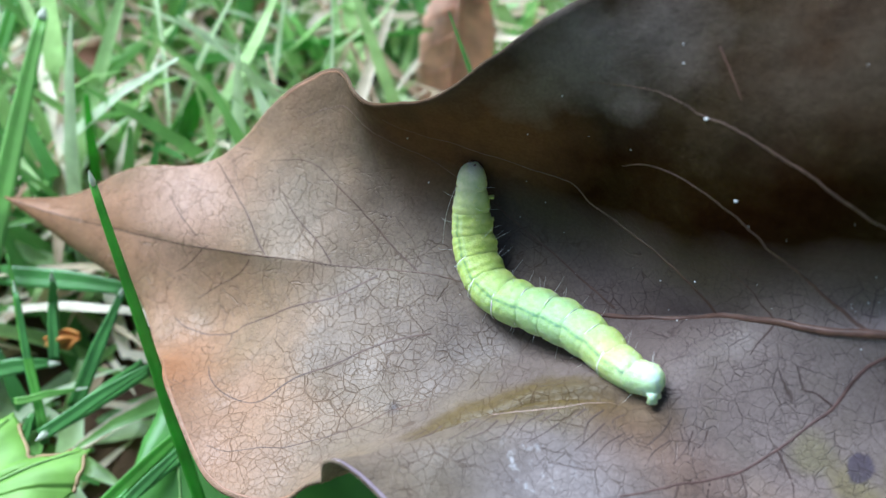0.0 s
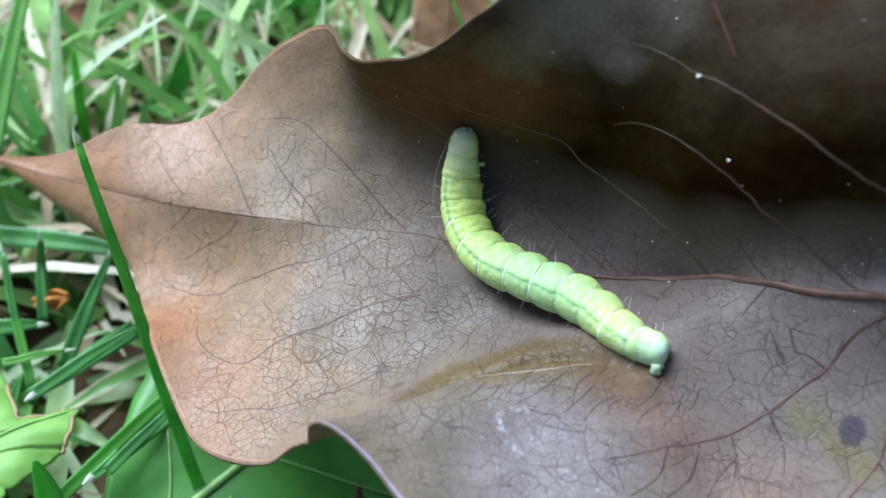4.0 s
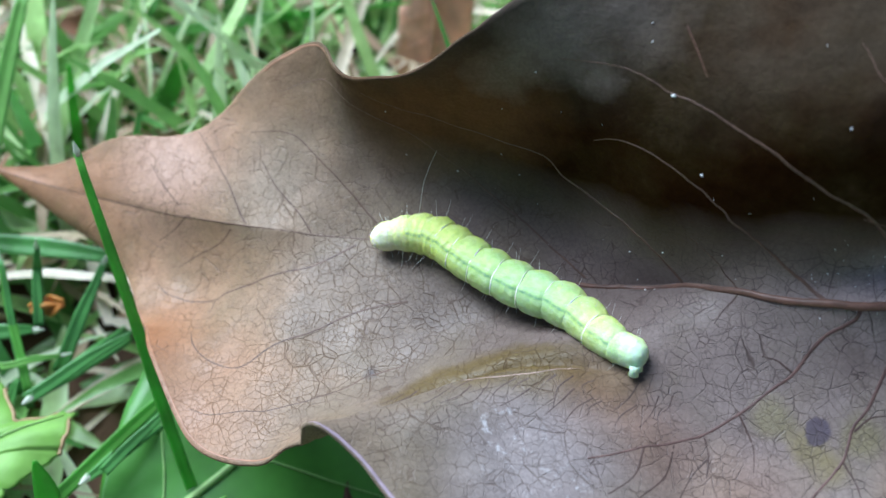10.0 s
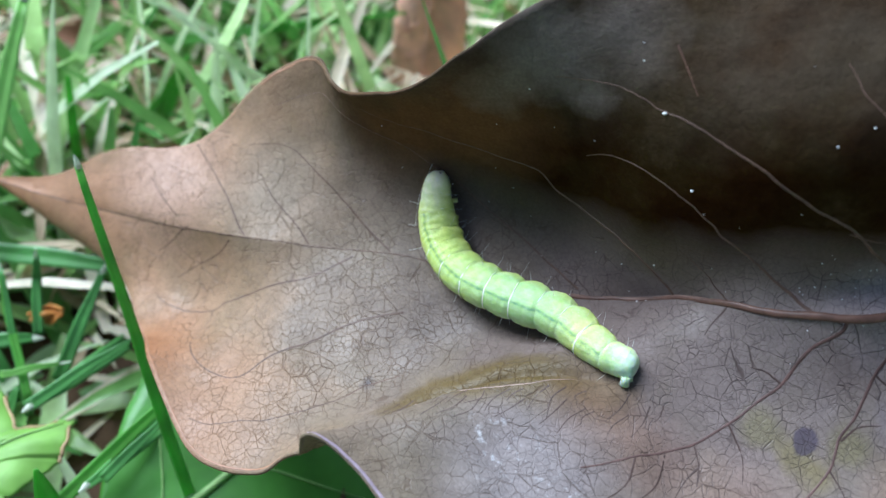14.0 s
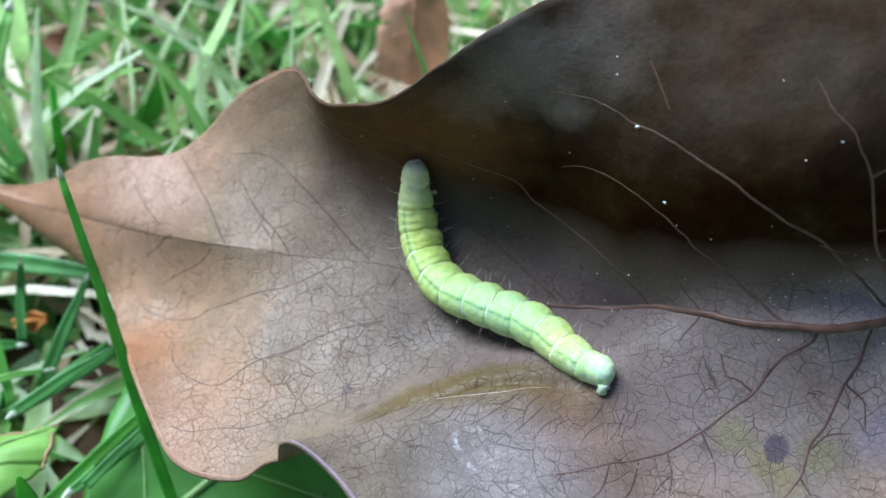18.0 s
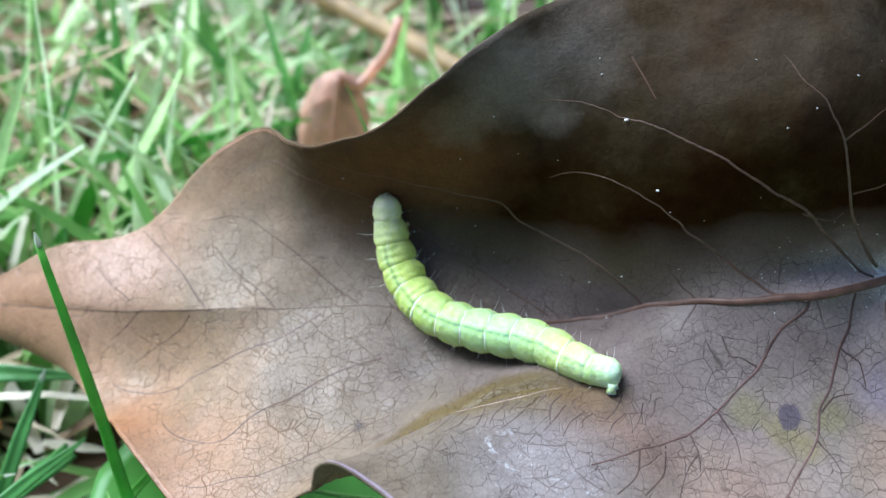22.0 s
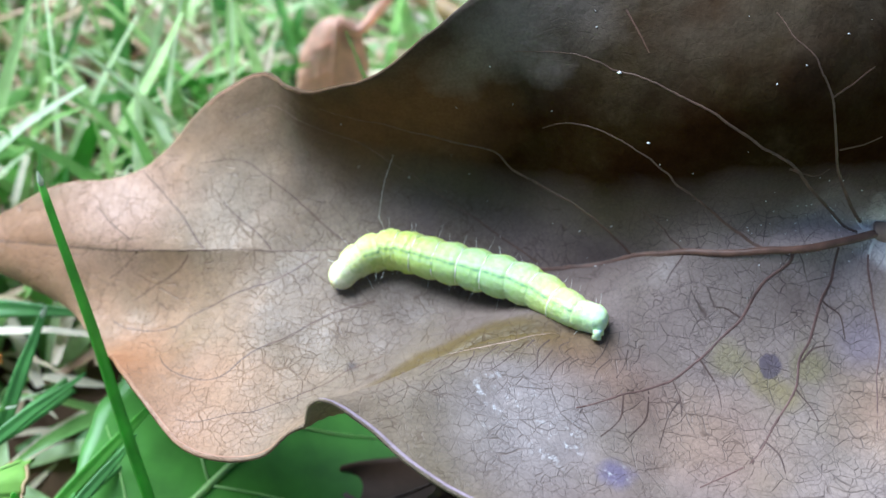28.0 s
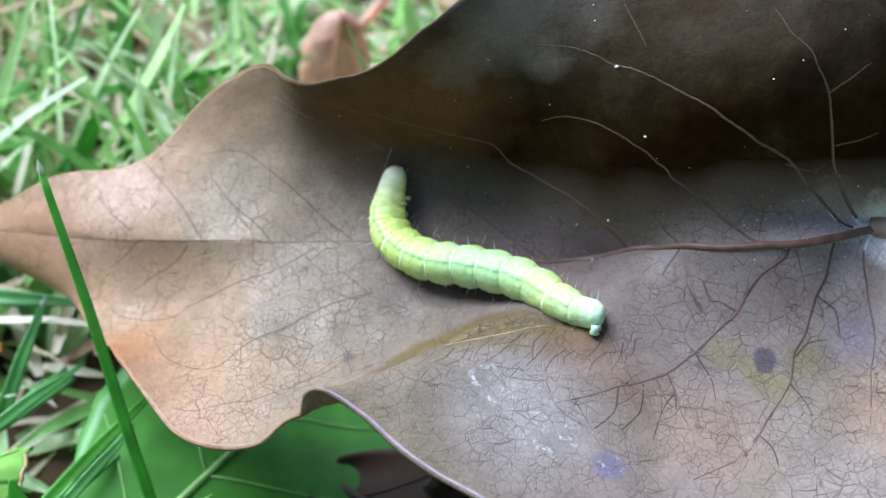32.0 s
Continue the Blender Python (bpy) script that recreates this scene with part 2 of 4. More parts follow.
def plain(name, color, rough=0.6, var=0.25, scale=200.0, spec=0.4, sss=0.0, trans=0.0, relief=0.3):
    m, nt, b = shader(name, rough, spec)
    co = coords(nt)
    lo, hi = tuple(c * (1 - var) for c in color), tuple(min(1, c * (1 + var)) for c in color)
    r = ramp(nt, noise_of(nt, scale, 5, co), [(0.3, lo), (0.7, hi)])
    nt.links.new(r.outputs[0], b.inputs["Base Color"])
    bump(nt, b, noise_of(nt, scale * 4, 3, co), relief, 0.0001)
    if sss:
        b.inputs["Subsurface Weight"].default_value = sss
        b.inputs["Subsurface Radius"].default_value = (0.0008, 0.001, 0.0004)
    if trans:
        see_through(nt, b, r.outputs[0], trans)
    return m


def see_through(nt, b, col, trans):
    t = nt.nodes.new("ShaderNodeBsdfTranslucent")
    nt.links.new(col, t.inputs[0])
    s = nt.nodes.new("ShaderNodeMixShader")
    s.inputs[0].default_value = trans
    nt.links.new(b.outputs[0], s.inputs[1])
    nt.links.new(t.outputs[0], s.inputs[2])
    nt.links.new(s.outputs[0], nt.nodes["Material Output"].inputs[0])


def blades(name, stops, rough=0.35, trans=0.3):
    """Blades that each take a colour of their own."""
    m, nt, b = shader(name, rough, 0.5)
    g = nt.nodes.new("ShaderNodeNewGeometry")
    c = ramp(nt, g.outputs["Random Per Island"], stops)
    col = mix(nt, 1.0, c.outputs[0], ramp(nt, noise_of(nt, 350, 3, coords(nt)), [(0.3, (0.75, 0.78, 0.7)), (0.7, (1.2, 1.2, 1.25))]).outputs[0], "MULTIPLY")
    nt.links.new(col, b.inputs["Base Color"])
    see_through(nt, b, col, trans)
    return m


def skin_material(name, rear, front, stripe=True, belly=(0.66, 0.72, 0.16)):
    """Soft wet caterpillar skin: dark broken line down the back between pale ones, pale flecks, yellower flanks."""
    m, nt, b = shader(name, 0.5, 0.3)
    co = coords(nt)
    sep = nt.nodes.new("ShaderNodeSeparateXYZ")
    nt.links.new(co, sep.inputs[0])
    ahead = node(nt, "ShaderNodeMapRange", From_Min=-0.0011, From_Max=0.0011)
    nt.links.new(sep.outputs[0], ahead.inputs[0])
    tone = mix(nt, ahead.outputs[0], rear, front)
    blot = ramp(nt, noise_of(nt, 1300, 5, co, 0.65), [(0.3, (0.78, 0.86, 0.7)), (0.52, (1.0, 1.0, 1.0)), (0.72, (1.12, 1.08, 1.25))])
    col = mix(nt, 1.0, tone, blot.outputs[0], "MULTIPLY")
    low = node(nt, "ShaderNodeMapRange", From_Min=0.0006, From_Max=-0.0009)
    nt.links.new(sep.outputs[2], low.inputs[0])
    col = mix(nt, maths(nt, "MULTIPLY", low.outputs[0], 0.7), col, belly)
    cells = nt.nodes.new("ShaderNodeTexVoronoi")
    cells.inputs["Scale"].default_value = 4200
    nt.links.new(co, cells.inputs["Vector"])
    fleck = maths(nt, "MULTIPLY", ramp(nt, cells.outputs["Distance"], [(0.12, (1, 1, 1)), (0.3, (0, 0, 0))]).outputs[0], ramp(nt, noise_of(nt, 900, 2, co), [(0.45, (0, 0, 0)), (0.65, (1, 1, 1))]).outputs[0])
    col = mix(nt, maths(nt, "MULTIPLY", fleck, 0.45), col, (0.86, 0.92, 0.66))
    if stripe:
        wob = maths(nt, "MULTIPLY", maths(nt, "SUBTRACT", noise_of(nt, 1600, 2, co), 0.5), 0.0003)
        off = maths(nt, "ABSOLUTE", maths(nt, "ADD", sep.outputs[1], wob))
        top = node(nt, "ShaderNodeMapRange", From_Min=0.0005, From_Max=0.0009)
        nt.links.new(sep.outputs[2], top.inputs[0])
        pale = node(nt, "ShaderNodeMapRange", From_Min=0.00022, From_Max=0.00006)
        nt.links.new(maths(nt, "ABSOLUTE", maths(nt, "SUBTRACT", off, 0.00036)), pale.inputs[0])
        col = mix(nt, maths(nt, "MULTIPLY", maths(nt, "MULTIPLY", pale.outputs[0], top.outputs[0]), 0.25), col, (0.66, 0.82, 0.55))
        side = node(nt, "ShaderNodeMapRange", From_Min=0.00017, From_Max=0.00004)
        nt.links.new(off, side.inputs[0])
        beads = ramp(nt, noise_of(nt, 1100, 2, co), [(0.38, (0.35, 0.35, 0.35)), (0.55, (1, 1, 1))])
        k = maths(nt, "MULTIPLY", maths(nt, "MULTIPLY", side.outputs[0], top.outputs[0]), beads.outputs[0])
        col = mix(nt, maths(nt, "MULTIPLY", k, 0.6), col, (0.08, 0.27, 0.17))
    nt.links.new(col, b.inputs["Base Color"])
    b.inputs["Subsurface Weight"].default_value = 0.8
    b.inputs["Subsurface Radius"].default_value = (0.0028, 0.003, 0.001)
    bump(nt, b, maths(nt, "ADD", noise_of(nt, 2600, 5, co), maths(nt, "MULTIPLY", cells.outputs["Distance"], 0.35)), 0.6, 0.0001)
    return m


def soil_material():
    """Dark crumbly soil near by, mossy and grown over in wide patches further off."""
    m, nt, b = shader("soil", 0.95, 0.2)
    co = coords(nt)
    earth = ramp(nt, noise_of(nt, 90, 5, co), [(0.3, (0.038, 0.022, 0.012)), (0.7, (0.11, 0.068, 0.038))])
    moss = ramp(nt, noise_of(nt, 9, 6, co, 0.7), [(0.3, (0.03, 0.075, 0.012)), (0.6, (0.07, 0.16, 0.03)), (0.8, (0.16, 0.2, 0.07))])
    far = spot(nt, co, (1.5, 12.0, -1.5), 20.0, 45.0, 0.1)
    nt.links.new(mix(nt, far, moss.outputs[0], earth.outputs[0]), b.inputs["Base Color"])
    bump(nt, b, noise_of(nt, 360, 4, co), 0.5, 0.001)
    return m


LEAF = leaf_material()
TAN_RIM = plain("tan_leaf_rim", (0.3, 0.155, 0.085), 0.5, 0.3, 500)
RIM = plain("leaf_rim", (0.26, 0.2, 0.23), 0.45, 0.25, 700)
STAR = plain("whitish_vein", (0.88, 0.82, 0.77), 0.4, 0.25, 900)
RED_VEIN = plain("red_brown_vein", (0.085, 0.042, 0.024), 0.5, 0.35, 900)
NEAR_VEIN = plain("wine_brown_vein", (0.1, 0.055, 0.044), 0.6, 0.35, 700)
DARK_VEIN = plain("dark_vein", (0.062, 0.036, 0.027), 0.6, 0.3, 900)
MIDRIB = plain("midrib_brown", (0.13, 0.068, 0.046), 0.45, 0.35, 700)
FLAP_VEIN = plain("faded_red_vein", (0.11, 0.064, 0.044), 0.5, 0.35, 900)
BROWN_VEIN = plain("brown_vein", (0.085, 0.047, 0.028), 0.6, 0.3, 900)
PALE_VEIN = plain("pale_vein", (0.3, 0.21, 0.165), 0.5, 0.3, 900)
GREEN_VEIN = plain("green_vein", (0.36, 0.56, 0.18), 0.5, 0.2, 500, trans=0.3)
SOIL = soil_material()
GRASS = blades("grass_blades", [(0.0, (0.12, 0.3, 0.07)), (0.3, (0.26, 0.48, 0.12)), (0.6, (0.5, 0.7, 0.27)), (0.85, (0.72, 0.84, 0.5)), (1.0, (0.8, 0.86, 0.64))], trans=0.5)
STRAW = blades("dry_straw", [(0.0, (0.36, 0.22, 0.12)), (0.3, (0.6, 0.47, 0.31)), (0.75, (0.82, 0.73, 0.56)), (1.0, (0.34, 0.14, 0.06))], 0.5, 0.25)
BLADE = plain("grass_green", (0.21, 0.5, 0.08), 0.35, 0.2, 260, 0.5, trans=0.6)
LIGHT_BLADE = plain("light_grass_green", (0.29, 0.57, 0.12), 0.4, 0.2, 260, 0.5, trans=0.35)
DARK_BLADE = plain("dark_grass_green", (0.13, 0.34, 0.08), 0.35, 0.3, 260, 0.5, trans=0.2)
CUT = plain("cut_tip", (0.8, 0.84, 0.66), 0.7, 0.15, 800, trans=0.25)
BROAD_GREEN = plain("broad_leaf_green", (0.07, 0.215, 0.022), 0.4, 0.25, 220, 0.4, trans=0.18)
LIME = plain("young_leaf_green", (0.26, 0.48, 0.08), 0.5, 0.18, 300, 0.4, trans=0.3)
RUST = plain("rust_leaf", (0.76, 0.5, 0.38), 0.4, 0.3, 300, 0.5, trans=0.5)
TORN = plain("torn_rim", (0.32, 0.22, 0.1), 0.6, 0.3, 600)
SCRAP = plain("scrap_brown", (0.34, 0.17, 0.1), 0.5, 0.35, 300, trans=0.2)
ORANGE = plain("scrap_orange", (0.6, 0.26, 0.05), 0.5, 0.25, 300, trans=0.2)
UMBER = plain("dark_brown_leaf", (0.06, 0.034, 0.02), 0.6, 0.4, 200, 0.15)
BARK = plain("twig_bark", (0.26, 0.17, 0.07), 0.6, 0.4, 400, 0.4)
SKIN_TONES = [(0.7, 0.88, 0.62), (0.6, 0.76, 0.36), (0.63, 0.74, 0.26), (0.54, 0.72, 0.28), (0.51, 0.72, 0.31), (0.5, 0.72, 0.31), (0.51, 0.71, 0.28), (0.54, 0.71, 0.24), (0.57, 0.71, 0.2), (0.58, 0.7, 0.17), (0.58, 0.68, 0.18), (0.58, 0.67, 0.23), (0.7, 0.73, 0.42), (0.82, 0.8, 0.6)]
SKINS = [skin_material("caterpillar_skin", SKIN_TONES[k], SKIN_TONES[k + 1], 0 < k < 11) for k in range(13)]
FOLD = plain("pale_skin_fold", (0.9, 0.95, 0.78), 0.35, 0.1, 1500, 0.4, sss=0.5)
PALPS = plain("palp_brown", (0.25, 0.17, 0.1), 0.5, 0.2, 900)
HAIR = plain("pale_hair", (0.72, 0.72, 0.64), 0.4, 0.1, 500)
EYE_DARK = plain("dark_eye", (0.01, 0.008, 0.006), 0.2, 0.1, 500)
SPECK = plain("white_speck", (0.8, 0.8, 0.78), 0.7, 0.1, 900)


# ---- mesh tools ----
def part(name, bm, material, parent=None, label="", smooth=True):
    me = bpy.data.meshes.new(name)
    if smooth:
        for f in bm.faces:
            f.smooth = True
    bm.to_mesh(me)
    bm.free()
    me.materials.append(material)
    ob = new(name, me)
    if parent is not None:
        ob.parent = parent
    if label:
        tagged(ob, label)
    return ob


def empty(name, at=(0, 0, 0)):
    ob = new(name)
    ob.empty_display_size = 0.005
    ob.location = at
    return ob


def spline(points, u):
    """A smooth curve through evenly spaced points, u from 0 to 1."""
    n = len(points) - 1
    k = min(int(u * n), n - 1)
    f = u * n - k
    p = [Vector(points[min(max(k + j, 0), n)]) for j in (-1, 0, 1, 2)]
    return 0.5 * (2 * p[1] + (p[2] - p[0]) * f + (2 * p[0] - 5 * p[1] + 4 * p[2] - p[3]) * f * f + (3 * p[1] - p[0] - 3 * p[2] + p[3]) * f ** 3)


def grid(rows, closed=False):
    """A bmesh sheet over rows of points."""
    bm = bmesh.new()
    vs = [[bm.verts.new(p) for p in r] for r in rows]
    m = len(rows[0])
    for a, b in zip(vs, vs[1:]):
        for k in range(m if closed else m - 1):
            bm.faces.new((a[k], a[(k + 1) % m], b[(k + 1) % m], b[k]))
    return bm


def tube(points, radii, sides=8, flat=1.0, up=Vector((0, 0, 1))):
    """A closed tube along points."""
    rows = []
    pts = [Vector(p) for p in points]
    for k, p in enumerate(pts):
        d = (pts[min(k + 1, len(pts) - 1)] - pts[max(k - 1, 0)]).normalized()
        s = d.cross(up)
        s = s.normalized() if s.length > 1e-6 else Vector((1, 0, 0))
        w = s.cross(d)
        rows.append([p + radii[k] * (math.cos(a) * s + flat * math.sin(a) * w) for a in (2 * math.pi * j / sides for j in range(sides))])
    bm = grid(rows, closed=True)
    bm.verts.ensure_lookup_table()
    bm.faces.new([bm.verts[j] for j in reversed(range(sides))])
    bm.faces.new([bm.verts[(len(rows) - 1) * sides + j] for j in range(sides)])
    bmesh.ops.recalc_face_normals(bm, faces=bm.faces)
    return bm


# ---- ground and lawn ----
GROUND_Z = -1.5 * CM
# the leaf's footprint on the lawn, kept free of loose blades (x, near y, far y)
FOOT = [(-4.5, 7.9, 8.2), (-3.6, 7.0, 7.9), (-2.8, 6.2, 7.7), (-2.2, 5.3, 7.6), (-1.5, 4.5, 7.7), (-0.8, 4.0, 7.7), (0.0, 3.2, 7.0), (1.0, 2.4, 6.8), (2.5, 2.2, 6.8), (4.2, 2.4, 6.8), (5.0, 3.0, 6.5)]


# spots where taller blades are missing: round the rust leaf and the twig (x, y, radius, height)
OPEN = [(-3.2, 5.4, 0.9, -0.95), (-2.9, 6.2, 0.8, -0.9), (-4.3, 6.0, 1.1, -0.95), (-5.0, 5.6, 1.2, -0.9), (-4.4, 5.0, 1.3, -0.7), (-4.6, 4.0, 1.4, 0.0), (0.15, 10.5, 0.7, 0.0), (0.2, 9.8, 0.7, 0.5), (0.6, 11.6, 0.5, 0.3), (0.2, 16.0, 0.9, 0.1), (1.1, 14.4, 0.9, 0.1), (1.8, 13.0, 0.8, 0.1), (0.8, 13.4, 0.8, 0.6), (2.6, 15.3, 0.7, 0.2)]


def over_leaf(x, y, margin=0.15):
    for (x0, a0, b0), (x1, a1, b1) in zip(FOOT, FOOT[1:]):
        if x0 <= x <= x1:
            f = (x - x0) / (x1 - x0)
            return a0 + (a1 - a0) * f - margin < y < b0 + (b1 - b0) * f + margin
    return False


def ground():
    rows = []
    n = 60
    for j in range(n + 1):
        r = []
        for i in range(n + 1):
            x, y = (i / n - 0.5), (j / n - 0.4)
            x, y = math.copysign(abs(x) ** 2.2 * 4.6, x) * 60, math.copysign(abs(y) ** 2.2 * 4.6, y) * 60
            r.append((x, y, GROUND_Z + 0.003 * noise.noise((x * 40, y * 40, 0))))
        rows.append(r)
    tagged(part("ground", grid(rows), SOIL), "dark crumbly soil under the lawn", "soil", kind="structure")


def blade_rows(base, heading, length, width, lean, curl, steps=6, twist=0.0):
    """Left, middle and right points up a grass blade that leans and curls over."""
    p, out = Vector(base), []
    side = Vector((-math.sin(heading), math.cos(heading), 0))
    ahead = Vector((math.cos(heading), math.sin(heading), 0))
    for k in range(steps + 1):
        f = k / steps
        a = lean + curl * f
        d = ahead * math.sin(a) + Vector((0, 0, math.cos(a)))
        nrm = ahead * math.cos(a) - Vector((0, 0, math.sin(a)))
        s = side * math.cos(twist * f) + nrm * math.sin(twist * f)
        w = width * 0.5 * (1 - 0.85 * f ** 2.5) * min(1, 0.6 + f * 2)
        out.append((p - s * w, p + nrm * w * 0.35, p + s * w))
        p = p + d * (length / steps)
    return out


def lawn(name, count, seed, length, width, lean, material, label, zone, low=0.0, hole=None, steps=5):
    rng = random.Random(seed)
    verts, faces = [], []
    done = 0
    while done < count:
        x, y = rng.uniform(zone[0], zone[1]), rng.uniform(zone[2], zone[3])
        if hole and hole[0] < x < hole[1] and hole[2] < y < hole[3]:
            continue
        size, tilt = rng.uniform(*length), rng.uniform(*lean)
        if y < 7.2 and x > -5.5:
            size, tilt = size * 0.5, 0.5 + tilt
        rows = blade_rows((x * CM, y * CM, GROUND_Z + low * rng.random()), rng.uniform(0, 6.283), size * CM, rng.uniform(*width) * CM,
                          tilt, rng.uniform(-0.3, 1.1), steps, rng.uniform(-0.8, 0.8))
        if hole is None and any(-2.6 < r[1].x / CM < 2.2 and 3.0 < r[1].y / CM < 6.8 and (low or r[1].z > GROUND_Z + 0.003) for r in rows):
            continue
        if hole is None and any(math.hypot(r[1].x / CM - a, r[1].y / CM - b) < c and r[1].z > d * CM for r in rows for a, b, c, d in OPEN):
            continue
        if hole is None and any(over_leaf(r[1].x / CM, r[1].y / CM) and r[1].z > -0.001 for r in rows):
            continue
        done += 1
        o = len(verts)
        for r in rows:
            verts.extend(tuple(v) for v in r)
        for k in range(len(rows) - 1):
            a = o + 3 * k
            faces += [(a, a + 1, a + 4, a + 3), (a + 1, a + 2, a + 5, a + 4)]
    me = bpy.data.meshes.new(name)
    me.from_pydata(verts, [], faces)
    me.polygons.foreach_set("use_smooth", [True] * len(faces))
    me.materials.append(material)
    tagged(new(name, me), label, "grass", kind="stuff")


ground()
lawn("grass", 8500, 3, (2.0, 4.2), (0.14, 0.3), (0.1, 1.1), GRASS, "short green lawn grass with leaning blades", (-13, 16, -6, 36))
lawn("dry_grass", 10000, 5, (1.2, 3.6), (0.06, 0.18), (0.9, 1.5), STRAW, "pale dry grass and straw between green blades", (-13, 16, -6, 36), 0.014)
# the lawn goes on all round, thinner away from the leaf
INNER, OUTER = (-13, 16, -6, 36), (-62, 66, -55, 85)
lawn("grass", 30000, 7, (2.4, 4.6), (0.2, 0.42), (0.2, 1.2), GRASS, "lawn grass going on round the leaf", OUTER, hole=INNER, steps=3)
lawn("dry_grass", 12000, 8, (2.0, 4.6), (0.1, 0.22), (0.9, 1.5), STRAW, "pale dry grass in the lawn further off", OUTER, 0.014, hole=INNER, steps=3)

# ---- the curled leaf ----
RIB = [(-4.42, 8.04, 0.48), (-3.79, 7.68, 0.60), (-2.97, 7.29, 0.75), (-2.33, 6.96, 0.91), (-1.82, 6.71, 1.07), (-1.28, 6.48, 1.22), (-0.73, 6.36, 1.26), (-0.07, 6.19, 1.36),
       (0.65, 5.88, 1.38), (1.26, 5.73, 1.40), (1.79, 5.61, 1.51), (2.18, 5.39, 1.78), (2.60, 5.07, 2.02), (3.31, 4.87, 2.18), (4.11, 5.11, 2.10)]
UP_MID = [(-4.42, 8.04, 0.48), (-3.68, 7.72, 0.65), (-2.87, 7.42, 0.93), (-2.26, 7.16, 1.10), (-1.80, 7.05, 1.27), (-1.30, 6.99, 1.47), (-0.83, 6.93, 1.67), (-0.32, 6.80, 1.83),
          (0.41, 6.56, 2.03), (1.18, 6.14, 2.37), (1.82, 5.55, 2.97), (2.60, 5.13, 3.28), (3.24, 5.06, 3.15), (3.84, 5.07, 2.59), (4.14, 5.13, 2.11)]
UP_EDGE = [(-4.42, 8.04, 0.48), (-3.63, 7.82, 0.72), (-2.93, 7.82, 1.07), (-2.25, 7.68, 1.24), (-1.89, 7.67, 1.48), (-1.44, 7.73, 2.00), (-0.92, 7.63, 2.35), (-0.61, 6.84, 2.62),
           (0.02, 6.31, 3.08), (0.77, 6.26, 3.79), (2.05, 6.50, 4.26), (3.49, 6.60, 4.24), (4.23, 6.58, 3.86), (4.29, 5.74, 2.98), (4.17, 5.15, 2.12)]
LOW_MID = [(-4.42, 8.04, 0.48), (-3.66, 7.50, 0.49), (-2.94, 7.03, 0.51), (-2.40, 6.63, 0.50), (-2.06, 6.37, 0.53), (-1.66, 5.97, 0.71), (-1.14, 5.54, 0.96), (-0.60, 5.37, 1.01),
           (-0.16, 5.13, 1.05), (0.23, 4.89, 1.30), (0.70, 4.75, 1.52), (1.31, 4.45, 1.49), (2.25, 4.14, 1.30), (3.46, 4.20, 1.48), (4.14, 5.09, 2.08)]
LOW_EDGE = [(-4.42, 8.04, 0.48), (-3.51, 7.38, 0.36), (-2.87, 6.87, 0.31), (-2.51, 6.13, 0.43), (-2.37, 5.84, 0.62), (-2.20, 5.41, 0.77), (-1.71, 4.54, 0.80), (-1.18, 4.30, 0.93),
            (-0.89, 4.27, 1.31), (-0.67, 4.19, 1.63), (-0.36, 3.97, 1.53), (0.17, 3.43, 1.38), (1.49, 2.63, 1.35), (4.01, 2.71, 1.30), (4.19, 5.05, 2.06)]
# the crease where the near hump overlaps the lobe (v, u)
CREASE = [(-1.0, 0.605), (-0.9, 0.64), (-0.72, 0.661), (-0.6, 0.675), (-0.52, 0.696), (-0.46, 0.714), (-0.4, 0.75), (-0.34, 0.79)]


def crease_depth(u, v):
    """How far (cm) the leaf dips just before the crease."""
    if not -1 <= v < -0.34:
        return 0
    for (v0, u0), (v1, u1) in zip(CREASE, CREASE[1:]):
        if v <= v1:
            d = u0 + (u1 - u0) * (v - v0) / (v1 - v0) - u
            break
    deep = 0.2 * min(1, (-0.34 - v) * 5)
    return deep * math.exp(-max(0, d) / 0.035) * min(1, max(0, (d + 0.005) / 0.008))


def leaf_point(u, v):
    """A place on the leaf: u from tip to stalk, v from -1 (near edge) over the midrib to 1 (far edge)."""
    r = spline(RIB, u)
    m, e = (spline(UP_MID, u), spline(UP_EDGE, u)) if v > 0 else (spline(LOW_MID, u), spline(LOW_EDGE, u))
    w = abs(v)
    p = r * (2 * (w - 0.5) * (w - 1)) + m * (4 * w * (1 - w)) + e * (2 * w * (w - 0.5))
    if v > 0:
        bow = (2.2 + 2.6 * min(1, max(0, (u - 0.66) * 6))) * w * (1 - w) * (0.55 - w) * min(1, max(0, (u - 0.5) * 6)) * min(1, (1 - u) * 12)
        p += Vector((0, bow, -0.25 * bow))
    p.z -= crease_depth(u, v)
    amp = min(1, 6 * u) * (0.2 + 0.8 * min(1, w * 2))
    p.z += amp * (0.03 * noise.noise(p * 1.7) + 0.008 * noise.noise(p * 5.0) + (0.05 * noise.noise(p * 2.3 + Vector((3, 1, 0))) if v > 0.45 and u > 0.5 else 0) * min(1, (w - 0.45) * 4) * min(1, (u - 0.5) * 8) + 0.02 * noise.noise(p * 3.1 + Vector((9, 0, 0))))
    return p * CM


def leaf_normal(u, v):
    a = leaf_point(min(u + 0.004, 1), v) - leaf_point(max(u - 0.004, 0), v)
    b = leaf_point(u, min(v + 0.01, 1)) - leaf_point(u, max(v - 0.01, -1))
    return a.cross(b).normalized()


